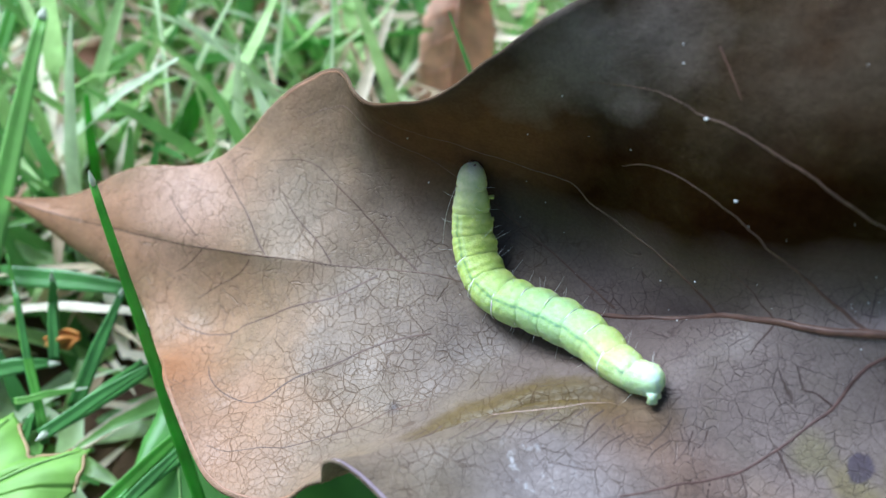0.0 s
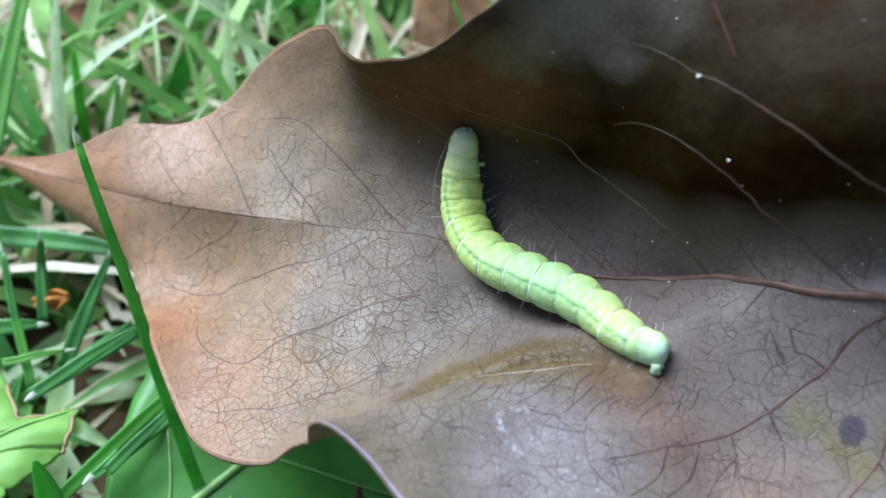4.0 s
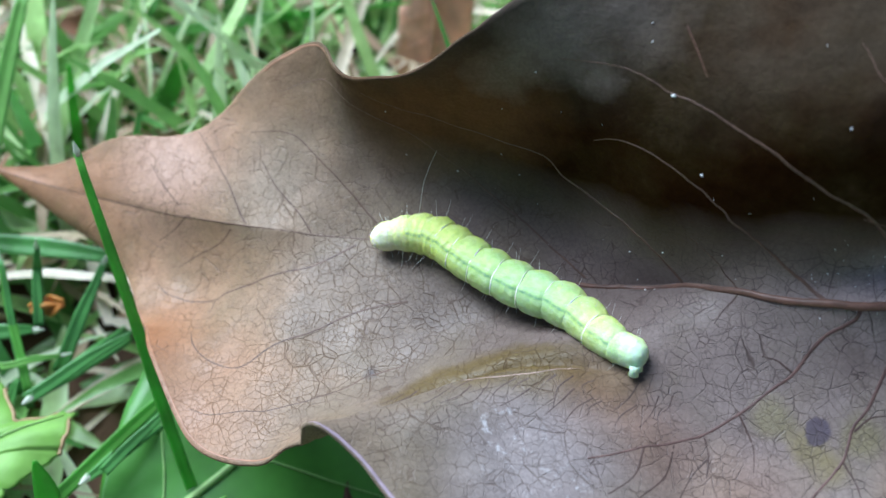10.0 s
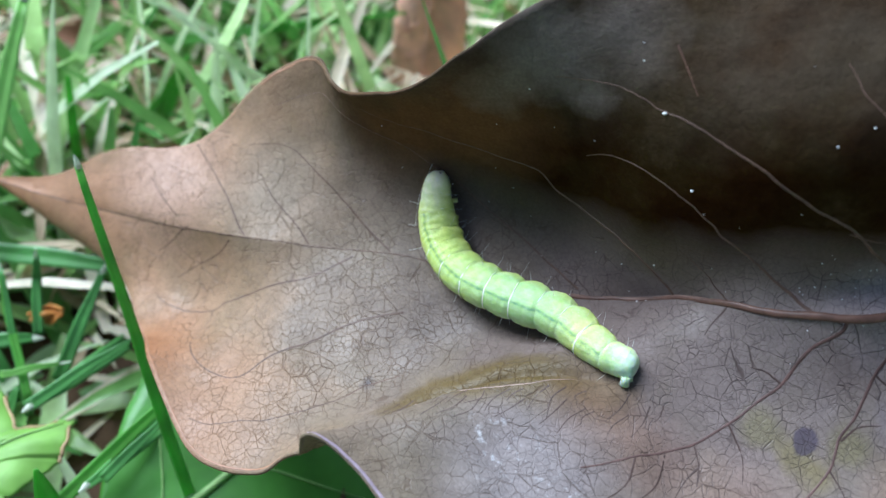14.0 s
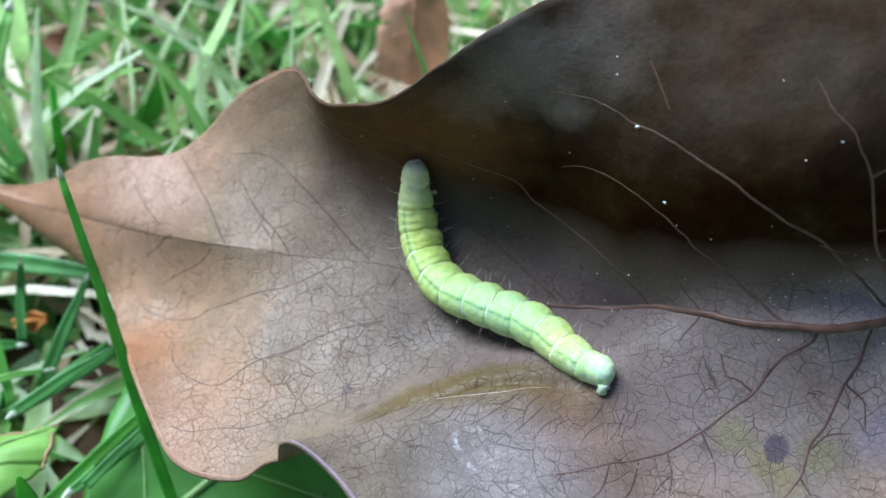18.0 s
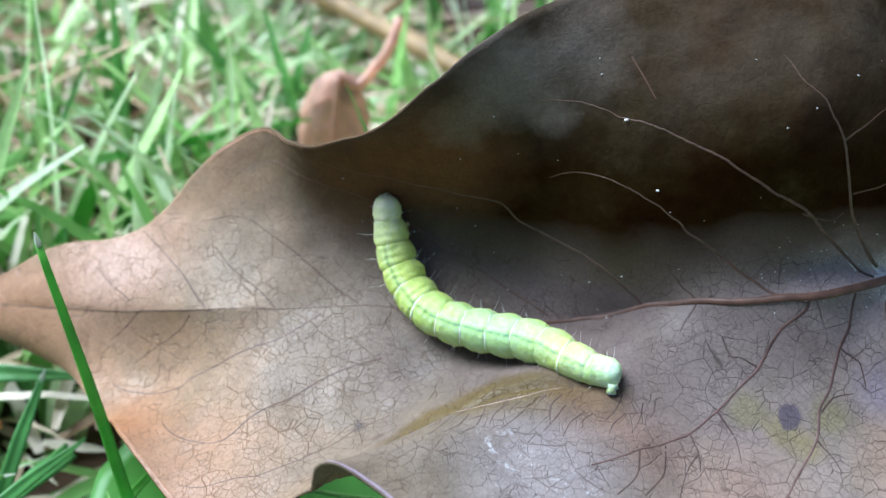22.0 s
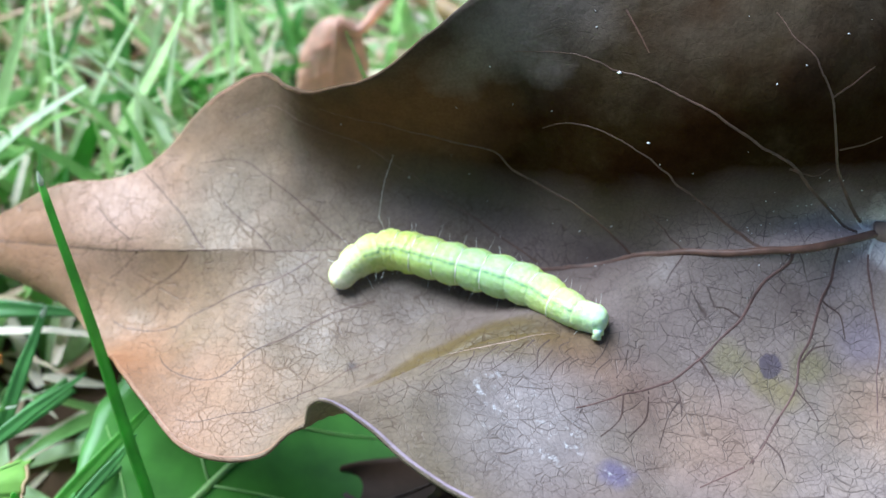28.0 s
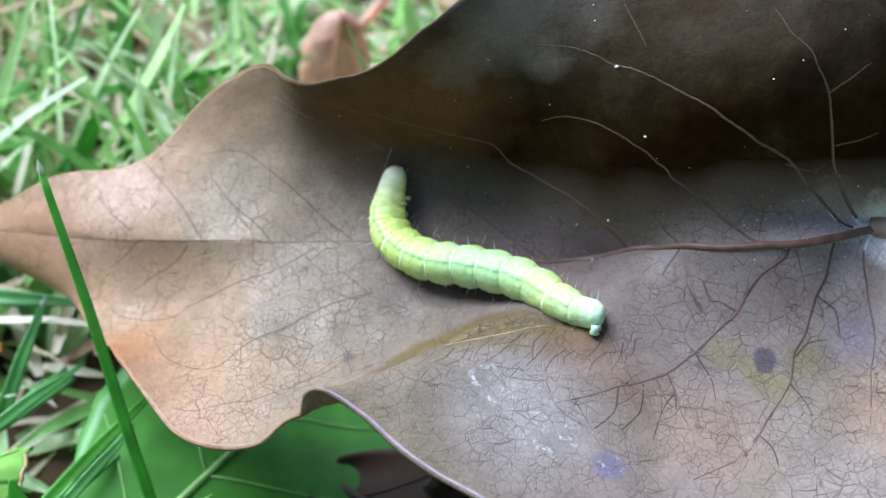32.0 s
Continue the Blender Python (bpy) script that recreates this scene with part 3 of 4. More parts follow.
def vein(thing, name, path, r0, r1, material, label="", high=0.35):
    """A low rounded vein along places (u, v) on the leaf, thinner towards its end."""
    n = 10 * (len(path) - 1)
    rows = []
    places = []
    for i in range(n + 1):
        q = spline([(u, v, 0) for u, v in path], i / n)
        wob = 0.006 * noise.noise((q.x * 45, q.y * 15, r0 * 100)) + 0.002 * noise.noise((q.x * 200, q.y * 60, r0 * 100))
        u, v = min(max(q.x, 0.003), 0.997), min(max(q.y + wob, -0.99), 0.99)
        places.append((leaf_point(u, v), leaf_normal(u, v)))
    for i, (p, up) in enumerate(places):
        d = places[min(i + 1, n)][0] - places[max(i - 1, 0)][0]
        side = up.cross(d).normalized()
        r = (r0 + (r1 - r0) * i / n) * CM * (1 + 0.18 * noise.noise((i * 0.7, r0 * 300, 3)))
        rows.append([p + side * r * math.cos(a) + up * (r * high * math.sin(a) - 0.1 * r) for a in (math.pi * (1.1 * j / 8 - 0.05) for j in range(9))])
    return part(name, grid(rows), material, thing, label)


def veins(thing):
    rng = random.Random(21)
    vein(thing, "midrib", [(0.998, 0), (0.9, 0), (0.8, 0), (0.7, 0), (0.62, 0)], 0.036, 0.018, MIDRIB, "raised red-brown midrib", 0.8)
    vein(thing, "midrib_end", [(0.62, 0), (0.55, 0), (0.45, 0), (0.33, 0.0)], 0.006, 0.005, BROWN_VEIN, "flat faded end of the midrib")
    vein(thing, "midrib_tip", [(0.33, 0.0), (0.24, 0.0), (0.14, 0.0), (0.02, 0.0)], 0.0075, 0.005, BROWN_VEIN, "thin dark midrib towards the tip")
    standing = [([(0.965, 0.08), (0.954, 0.125), (0.925, 0.25), (0.875, 0.35), (0.839, 0.388), (0.789, 0.45), (0.761, 0.513), (0.732, 0.588), (0.714, 0.638), (0.693, 0.7), (0.675, 0.763), (0.65, 0.825)], 0.021),
                ([(0.905, 0.0), (0.893, 0.012), (0.864, 0.088), (0.829, 0.163), (0.782, 0.25), (0.761, 0.312), (0.729, 0.413), (0.7, 0.5), (0.675, 0.55), (0.661, 0.562)], 0.02),
                ([(0.765, 0.0), (0.757, 0.025), (0.718, 0.15), (0.679, 0.275), (0.65, 0.375), (0.636, 0.425), (0.625, 0.513), (0.6, 0.575), (0.579, 0.638), (0.557, 0.725), (0.511, 0.9)], 0.019),
                ([(0.655, 0.03), (0.629, 0.1), (0.607, 0.175), (0.579, 0.3), (0.55, 0.5), (0.525, 0.688), (0.461, 0.838), (0.4, 0.85), (0.375, 0.863)], 0.012),
                ([(0.962, 0.22), (0.946, 0.3), (0.925, 0.363), (0.896, 0.438), (0.871, 0.513), (0.846, 0.588), (0.825, 0.638), (0.811, 0.675), (0.789, 0.725), (0.775, 0.775)], 0.021),
                ([(0.829, 0.0), (0.796, 0.075), (0.768, 0.15), (0.75, 0.2)], 0.011)]
    for path, a in standing:
        vein(thing, "vein", path, a * 0.8, a * 0.14, FLAP_VEIN, high=0.5)
    for path in ([(0.846, 0.588), (0.854, 0.65), (0.864, 0.725)], [(0.882, 0.488), (0.893, 0.562), (0.9, 0.638)], [(0.707, 0.812), (0.714, 0.75), (0.721, 0.688)], [(0.864, 0.35), (0.886, 0.363), (0.889, 0.425)]):
        vein(thing, "vein", path, 0.009, 0.004, RED_VEIN)
    near = [([(0.915, -0.006), (0.914, -0.05), (0.896, -0.112), (0.882, -0.225), (0.871, -0.275), (0.861, -0.337), (0.843, -0.438), (0.832, -0.487), (0.821, -0.537), (0.804, -0.637)], 0.026),
            ([(0.952, -0.03), (0.946, -0.188), (0.936, -0.25), (0.921, -0.362), (0.911, -0.412), (0.904, -0.5), (0.893, -0.575), (0.886, -0.637), (0.879, -0.7), (0.864, -0.775)], 0.025),
            ([(0.975, -0.262), (0.964, -0.475), (0.954, -0.587), (0.939, -0.625), (0.925, -0.7)], 0.018)]
    for path, a in near:
        vein(thing, "vein", path, a * 0.62, a * 0.25, NEAR_VEIN, high=0.35)
    tip_veins = [([(0.454, -0.037), (0.421, -0.162), (0.375, -0.25), (0.339, -0.387), (0.329, -0.475), (0.289, -0.6), (0.243, -0.65), (0.218, -0.637)], 0.011),
                 ([(0.529, -0.237), (0.496, -0.337), (0.461, -0.463), (0.432, -0.562), (0.421, -0.65), (0.411, -0.7), (0.386, -0.762), (0.364, -0.775), (0.346, -0.738)], 0.011),
                 ([(0.579, -0.475), (0.554, -0.575), (0.543, -0.65), (0.511, -0.738), (0.475, -0.8), (0.443, -0.838), (0.407, -0.938)], 0.008),
                 ([(0.325, 0.025), (0.314, 0.15), (0.296, 0.45), (0.271, 0.75), (0.243, 0.975)], 0.01),
                 ([(0.404, 0.01), (0.389, 0.175), (0.357, 0.4), (0.343, 0.562)], 0.009),
                 ([(0.486, 0.01), (0.468, 0.15), (0.45, 0.312), (0.418, 0.5), (0.386, 0.65), (0.332, 0.75)], 0.009),
                 ([(0.225, 0.213), (0.196, 0.5), (0.179, 0.713)], 0.007), ([(0.329, -0.475), (0.336, -0.537), (0.336, -0.575)], 0.006),
                 ([(0.246, 0.05), (0.225, -0.1), (0.204, -0.237)], 0.007), ([(0.307, -0.025), (0.296, -0.125), (0.268, -0.25), (0.243, -0.387)], 0.008)]
    for path, a in tip_veins:
        vein(thing, "vein", path, a * 1.0, a * 0.45, BROWN_VEIN, high=0.2)
    branch = [[(0.843, -0.438), (0.85, -0.5), (0.854, -0.6)], [(0.857, -0.362), (0.868, -0.45), (0.871, -0.537)], [(0.832, -0.487), (0.836, -0.575), (0.832, -0.662)], [(0.821, -0.537), (0.825, -0.613), (0.821, -0.688)],
              [(0.904, -0.5), (0.907, -0.562), (0.907, -0.613)], [(0.886, -0.637), (0.889, -0.688), (0.889, -0.762)], [(0.886, -0.637), (0.882, -0.675), (0.879, -0.738)], [(0.911, -0.425), (0.921, -0.4), (0.932, -0.425)],
              [(0.882, -0.225), (0.871, -0.188), (0.861, -0.175)], [(0.936, -0.25), (0.943, -0.362), (0.939, -0.45)], [(0.85, -0.5), (0.846, -0.562), (0.846, -0.662)], [(0.829, 0.0), (0.821, -0.062), (0.818, -0.112)]]
    for path in branch:
        vein(thing, "vein", path, 0.011, 0.005, DARK_VEIN, high=0.2)
    # dark strip along the crease, its occlusion put in as colour
    vein(thing, "crease", [(u, v) for v, u in CREASE[:-1]], 0.008, 0.004, DARK_VEIN, "dark brown line with the crease shade in its colour", 0.2)
    # short cracks across the ridge
    for k in range(26):
        u = 0.63 + 0.0075 * k + rng.uniform(-0.002, 0.002)
        v = -0.64 + 0.009 * k + rng.uniform(-0.07, 0.07)
        w = rng.uniform(0.05, 0.12)
        vein(thing, "crack", [(u, v), (u + rng.uniform(-0.003, 0.006), v - w * 0.5), (u + rng.uniform(-0.004, 0.01), v - w)], 0.007, 0.003, DARK_VEIN, high=0.2)
    vein(thing, "vein", [(0.646, -0.6), (0.693, -0.562), (0.721, -0.512), (0.743, -0.438), (0.761, -0.387)], 0.006, 0.003, PALE_VEIN, "fine pale vein along the ridge")
    vein(thing, "lobe_margin", [(0.16, -0.985), (0.22, -0.985), (0.3, -0.985), (0.38, -0.985), (0.46, -0.985), (0.55, -0.985)], 0.004, 0.009, TAN_RIM, "rounded orange-brown margin of the lobe")
    vein(thing, "flap_margin", [(0.36, 0.985), (0.39, 0.985), (0.42, 0.985), (0.46, 0.985), (0.5, 0.985)], 0.011, 0.004, TAN_RIM, "rolled tan margin of the standing half")
    vein(thing, "near_margin", [(0.6, -0.99), (0.66, -0.99), (0.72, -0.99), (0.8, -0.99), (0.9, -0.99)], 0.011, 0.014, RIM, "pale purple rolled margin")
    for path in ([(0.99, 0.03), (0.97, 0.07), (0.954, 0.125), (0.925, 0.25), (0.9, 0.3)], [(0.985, 0.06), (0.97, 0.14), (0.957, 0.24), (0.946, 0.3), (0.925, 0.363)],
                 [(0.99, 0.1), (0.98, 0.3), (0.97, 0.5)], [(0.99, -0.1), (0.98, -0.2), (0.97, -0.35)]):
        vein(thing, "vein_base", path, 0.05, 0.006, STAR, "whitish vein base at the stalk", 0.15)
    tip = leaf_point(1, 0)
    stalk = [tip + Vector(d) * CM for d in ((-0.12, 0.02, 0.0), (0.15, -0.02, -0.02), (0.6, -0.1, -0.2), (1.2, -0.3, -0.8), (1.8, -0.5, -1.9))]
    part("stalk", tube(stalk, [0.0009, 0.0011, 0.0012, 0.0012, 0.0012], 10), PALE_VEIN, thing, "pale leaf stalk")


def curled_leaf():
    thing = empty("curled_leaf")
    nu, nv = 260, 120
    rows = []
    for i in range(nu + 1):
        u = i / nu
        r = []
        for j in range(nv + 1):
            v = 2 * j / nv - 1
            r.append(leaf_point(u, v))
        rows.append(r)
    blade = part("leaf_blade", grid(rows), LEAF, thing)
    sol = blade.modifiers.new("thickness", "SOLIDIFY")
    sol.thickness, sol.offset = 0.00025, 1
    veins(thing)
    tagged(thing, "large curled brown dead leaf lying on the grass", "leaf")
    return thing


leaf = curled_leaf()


# ---- the caterpillar ----
SEGMENTS = 13
BODY = 2.4
ROLL = -50  # the back leans towards the near side
CRAWL = [
    (0, 1.579, 4.823, 1.703, 150, 122, 140, 149, 110, 93, 79, -20, -3, -8, -8, 24, 58, 78, 1.163, 0.915),
    (0.5, 1.605, 4.840, 1.674, 151, 125, 140, 151, 109, 97, 110, -2, -10, -12, -2, 20, 47, 64, 1.153, 0.825),
    (1, 1.614, 4.842, 1.711, 152, 124, 141, 149, 111, 145, 187, -18, -7, -6, 0, 6, 3, -4, 1.165, 0.652),
    (1.5, 1.701, 4.770, 1.660, 151, 128, 137, 135, 139, 197, 243, 4, -9, -10, 4, 0, -18, -35, 1.193, 0.718),
    (2, 1.696, 4.767, 1.656, 149, 127, 145, 139, 128, 202, 240, -4, -2, -4, -7, -2, -18, -34, 1.204, 0.719),
    (2.5, 1.714, 4.770, 1.659, 147, 132, 142, 150, 137, 128, 133, 4, -9, -13, 1, 13, 1, -22, 1.233, 0.571),
    (3, 1.694, 4.767, 1.664, 144, 131, 142, 148, 117, 84, 80, -8, -1, -6, -10, 7, 42, 69, 1.225, 0.735),
    (3.5, 1.677, 4.786, 1.655, 149, 127, 137, 149, 117, 89, 77, 3, -7, -10, -3, 19, 51, 75, 1.226, 0.793),
    (4, 1.687, 4.782, 1.656, 156, 126, 146, 143, 111, 88, 62, -4, -3, -6, -10, 13, 55, 80, 1.223, 0.870),
    (4.5, 1.687, 4.766, 1.651, 154, 127, 140, 147, 115, 90, 75, 5, -7, -13, -3, 20, 50, 76, 1.227, 0.825),
    (6.5, 1.687, 4.731, 1.644, 150, 126, 142, 149, 127, 117, 126, 7, -8, -15, 1, 22, 10, -24, 1.229, 0.651),
    (7, 1.698, 4.770, 1.669, 151, 125, 148, 143, 110, 95, 82, -8, -2, -6, -9, 10, 54, 82, 1.229, 0.871),
    (7.5, 1.672, 4.785, 1.652, 151, 127, 142, 148, 113, 96, 94, 4, -8, -12, -2, 23, 53, 78, 1.239, 0.844),
    (8, 1.709, 4.779, 1.668, 154, 126, 148, 143, 110, 104, 91, -8, -1, -7, -9, 12, 53, 79, 1.235, 0.886),
    (8.5, 1.708, 4.763, 1.663, 153, 131, 142, 144, 124, 123, 140, 3, -9, -14, 5, 23, 6, -32, 1.237, 0.636),
    (9, 1.720, 4.784, 1.694, 148, 129, 146, 137, 125, 183, 222, -16, 0, -8, -3, 3, -13, -26, 1.228, 0.755),
    (9.5, 1.690, 4.798, 1.662, 143, 126, 142, 139, 144, 186, 222, 3, -9, -9, 4, 0, -13, -23, 1.239, 0.749),
    (10, 1.696, 4.767, 1.683, 146, 125, 149, 141, 135, 169, 190, -12, -3, -6, -3, 1, -11, -20, 1.237, 0.698),
    (10.5, 1.709, 4.753, 1.660, 149, 127, 144, 149, 133, 105, 73, 5, -8, -14, -3, 10, 27, 44, 1.238, 0.743),
    (11, 1.708, 4.777, 1.668, 153, 124, 149, 142, 111, 105, 94, -7, -3, -7, -8, 15, 57, 84, 1.242, 0.912),
    (11.5, 1.700, 4.814, 1.658, 151, 125, 145, 146, 113, 108, 119, 3, -8, -11, 0, 24, 49, 64, 1.245, 0.793),
    (12, 1.694, 4.784, 1.663, 155, 120, 149, 141, 106, 124, 155, -7, -2, -7, -4, 9, 26, 33, 1.234, 0.651),
    (12.5, 1.699, 4.787, 1.660, 149, 122, 146, 134, 126, 187, 239, 6, -8, -12, 4, 6, -13, -32, 1.221, 0.644),
    (13, 1.697, 4.774, 1.658, 153, 119, 150, 132, 128, 207, 262, -4, -2, -7, -3, 3, -19, -38, 1.227, 0.729),
    (13.5, 1.712, 4.776, 1.652, 146, 124, 146, 140, 125, 160, 221, 7, -9, -12, 6, 11, -12, -42, 1.241, 0.612),
    (14, 1.698, 4.789, 1.663, 150, 125, 151, 142, 117, 99, 70, -5, -3, -6, -8, 8, 41, 70, 1.233, 0.733),
    (14.5, 1.693, 4.798, 1.656, 146, 125, 146, 149, 112, 84, 65, 5, -8, -12, -1, 23, 50, 72, 1.236, 0.737),
    (16.5, 1.699, 4.797, 1.662, 145, 128, 143, 131, 141, 205, 235, 3, -9, -9, 6, 0, -21, -34, 1.242, 0.785),
    (17, 1.698, 4.769, 1.682, 147, 124, 150, 142, 131, 161, 177, -11, -3, -5, -6, 0, -4, -2, 1.235, 0.620),
    (17.5, 1.709, 4.764, 1.661, 149, 127, 143, 149, 120, 101, 93, 5, -8, -14, -4, 16, 36, 53, 1.221, 0.758),
    (18, 1.711, 4.796, 1.666, 152, 128, 147, 145, 112, 100, 80, -7, -1, -8, -10, 14, 55, 86, 1.221, 0.936),
    (18.5, 1.692, 4.776, 1.650, 144, 125, 142, 149, 119, 104, 99, 5, -7, -11, -2, 19, 45, 65, 1.243, 0.789),
    (19, 1.711, 4.746, 1.661, 142, 124, 148, 140, 107, 155, 203, -7, -1, -7, -1, 8, 2, -8, 1.252, 0.664),
    (19.5, 1.715, 4.765, 1.664, 141, 125, 141, 142, 139, 189, 233, 4, -7, -11, 1, 3, -13, -30, 1.239, 0.767),
    (20, 1.691, 4.748, 1.669, 143, 127, 147, 136, 135, 193, 217, -9, -2, -8, 0, 1, -19, -28, 1.241, 0.858),
    (20.5, 1.660, 4.660, 1.628, 141, 124, 135, 139, 136, 163, 192, 10, -6, -14, 1, 6, -8, -24, 1.230, 0.738),
    (21, 1.582, 4.674, 1.649, 141, 127, 143, 143, 120, 93, 72, -7, -1, -12, -5, 13, 35, 57, 1.233, 0.748),
    (21.5, 1.618, 4.741, 1.642, 144, 128, 140, 142, 118, 99, 92, 6, -9, -13, 4, 31, 54, 72, 1.243, 0.858),
    (22, 1.648, 4.737, 1.651, 150, 127, 144, 142, 116, 106, 100, -6, -1, -12, -4, 18, 52, 77, 1.234, 0.936),
    (22.5, 1.709, 4.651, 1.627, 144, 124, 140, 148, 127, 123, 136, 12, -5, -17, -6, 13, 26, 33, 1.220, 0.764),
    (23, 1.645, 4.720, 1.670, 139, 126, 148, 129, 120, 187, 237, -11, -1, -8, 1, 7, -14, -37, 1.237, 0.811),
    (23.5, 1.631, 4.728, 1.644, 142, 125, 139, 136, 138, 177, 214, 6, -9, -11, 5, 4, -12, -25, 1.246, 0.814),
    (24, 1.652, 4.722, 1.662, 146, 122, 144, 140, 131, 175, 197, -5, -5, -9, 4, 3, -15, -23, 1.242, 0.859),
    (24.5, 1.682, 4.686, 1.645, 145, 124, 142, 155, 138, 122, 112, 9, -7, -17, -7, 8, 22, 36, 1.226, 0.735),
    (26.5, 1.639, 4.742, 1.637, 141, 127, 142, 158, 115, 54, 0, 7, -7, -14, -6, 15, 36, 51, 1.228, 0.769),
    (27, 1.643, 4.744, 1.635, 142, 128, 144, 151, 114, 64, 22, -1, 0, -8, -12, 6, 43, 78, 1.215, 0.740),
    (27.5, 1.663, 4.724, 1.641, 139, 123, 139, 152, 137, 142, 164, 8, -8, -13, -1, 7, -2, -17, 1.221, 0.623),
    (28, 1.639, 4.733, 1.663, 144, 124, 143, 145, 144, 196, 228, -10, -1, -6, -6, -6, -20, -33, 1.230, 0.740),
    (28.5, 1.652, 4.733, 1.652, 146, 123, 136, 153, 146, 157, 176, 5, -8, -12, -2, 1, -3, -9, 1.229, 0.648),
    (29, 1.648, 4.727, 1.657, 151, 123, 143, 153, 116, 83, 59, -9, -1, -7, -10, 7, 43, 77, 1.248, 0.822),
    (29.5, 1.630, 4.745, 1.640, 143, 124, 139, 153, 123, 80, 40, 5, -8, -11, -1, 21, 49, 73, 1.261, 0.818),
    (30, 1.642, 4.701, 1.648, 139, 125, 144, 149, 118, 85, 50, -6, 0, -8, -8, 13, 51, 82, 1.258, 0.876),
    (30.5, 1.688, 4.683, 1.639, 139, 120, 137, 150, 138, 154, 187, 9, -6, -12, -1, 6, -6, -26, 1.241, 0.725),
    (31, 1.645, 4.727, 1.666, 145, 123, 146, 149, 140, 192, 221, -10, -1, -7, -6, -6, -19, -30, 1.240, 0.785),
    (31.5, 1.673, 4.722, 1.652, 147, 125, 138, 147, 144, 176, 211, 5, -8, -12, 1, 1, -17, -37, 1.250, 0.717),
    (32, 1.652, 4.715, 1.653, 150, 124, 144, 152, 126, 76, 51, -8, 0, -8, -12, 6, 35, 65, 1.254, 0.777),
]


def blend(table, s):
    """A value between the rows (place, value) of a table."""
    for (s0, v0), (s1, v1) in zip(table, table[1:]):
        if s <= s1:
            f = max(0, (s - s0) / (s1 - s0))
            return v0 + (v1 - v0) * f * f * (3 - 2 * f)
    return table[-1][1]


def spine(row, s):
    """The place and heading at s, from the tail (0) to the head (1)."""
    yaws, lifts, long, front = row[4:11], row[11:18], row[18], row[19]
    p, n = Vector(row[1:4]), 52
    for k in range(n):
        f = (k + 0.5) / n
        q = min(int(min(f, s) * 6), 5)
        h = min(f, s) * 6 - q
        yaw, lift = radians(yaws[q] * (1 - h) + yaws[q + 1] * h), radians(lifts[q] * (1 - h) + lifts[q + 1] * h)
        step = BODY * long / n * (1 + (front - 1) * min(1, max(0, (f - 0.5) / 0.2)))
        d = Vector((math.cos(lift) * math.cos(yaw), math.cos(lift) * math.sin(yaw), math.sin(lift))) * step
        if (k + 1) / n >= s:
            return p + d * (s * n - k), yaw, lift
        p = p + d
    return p, yaw, lift


def segment_pose(row, k):
    p, yaw, lift = spine(row, (k + 0.5) / SEGMENTS)
    return pose(p.x * CM, p.y * CM, p.z * CM, 0, -math.degrees(lift), math.degrees(yaw)) @ pose(0, 0, 0, ROLL, 0, 0)


GIRTH = [(0, 0.1), (0.04, 0.115), (0.1, 0.136), (0.16, 0.152), (0.24, 0.166), (0.35, 0.173), (0.5, 0.173), (0.64, 0.172), (0.75, 0.169), (0.84, 0.155), (0.92, 0.126), (1, 0.1)]


def segment_radius(s):
    return blend(GIRTH, s)


def seta(r, half, a, f, n):
    """One fine bent hair standing out from a segment at the angle a from the back."""
    d = Vector((0.35 * f, math.sin(a), math.cos(a))).normalized()
    p = Vector((0.55 * f * half, math.sin(a) * r, 0.95 * math.cos(a) * r)) * 0.97
    pts = [(p + d * n * h + Vector((0.03 * h * h, 0, -0.03 * h * h))) * CM for h in (0, 0.35, 0.7, 1)]
    return tube(pts, [0.000014, 0.000012, 0.000009, 0.000004], 4, up=Vector((1, 0.3, 0)))


def fold_ring(x, r):
    """The pale thread-like fold across the back between two segments."""
    n = 22
    pts = []
    for j in range(n + 1):
        a = -1.25 + 2.5 * j / n
        q = r * (1 + 0.012 * noise.noise((a * 3, x * 9, 0)))
        pts.append(((x + 0.005 * noise.noise((a * 2, r * 50, 1))) * CM, q * CM * math.sin(a), q * CM * 0.95 * math.cos(a)))
    return tube(pts, [CM * 0.007 * math.sin(math.pi * (0.04 + 0.92 * j / n)) for j in range(n + 1)], 6, up=Vector((1, 0, 0)))


def leg(x, y, z, r, length, out):
    pts = [(x * CM, y * CM, z * CM), (x * CM, (y + out * 0.5) * CM, (z - length * 0.5) * CM), (x * CM, (y + out) * CM, (z - length) * CM)]
    return tube(pts, [r * CM, r * 0.75 * CM, r * 0.95 * CM], 8, up=Vector((1, 0, 0)))


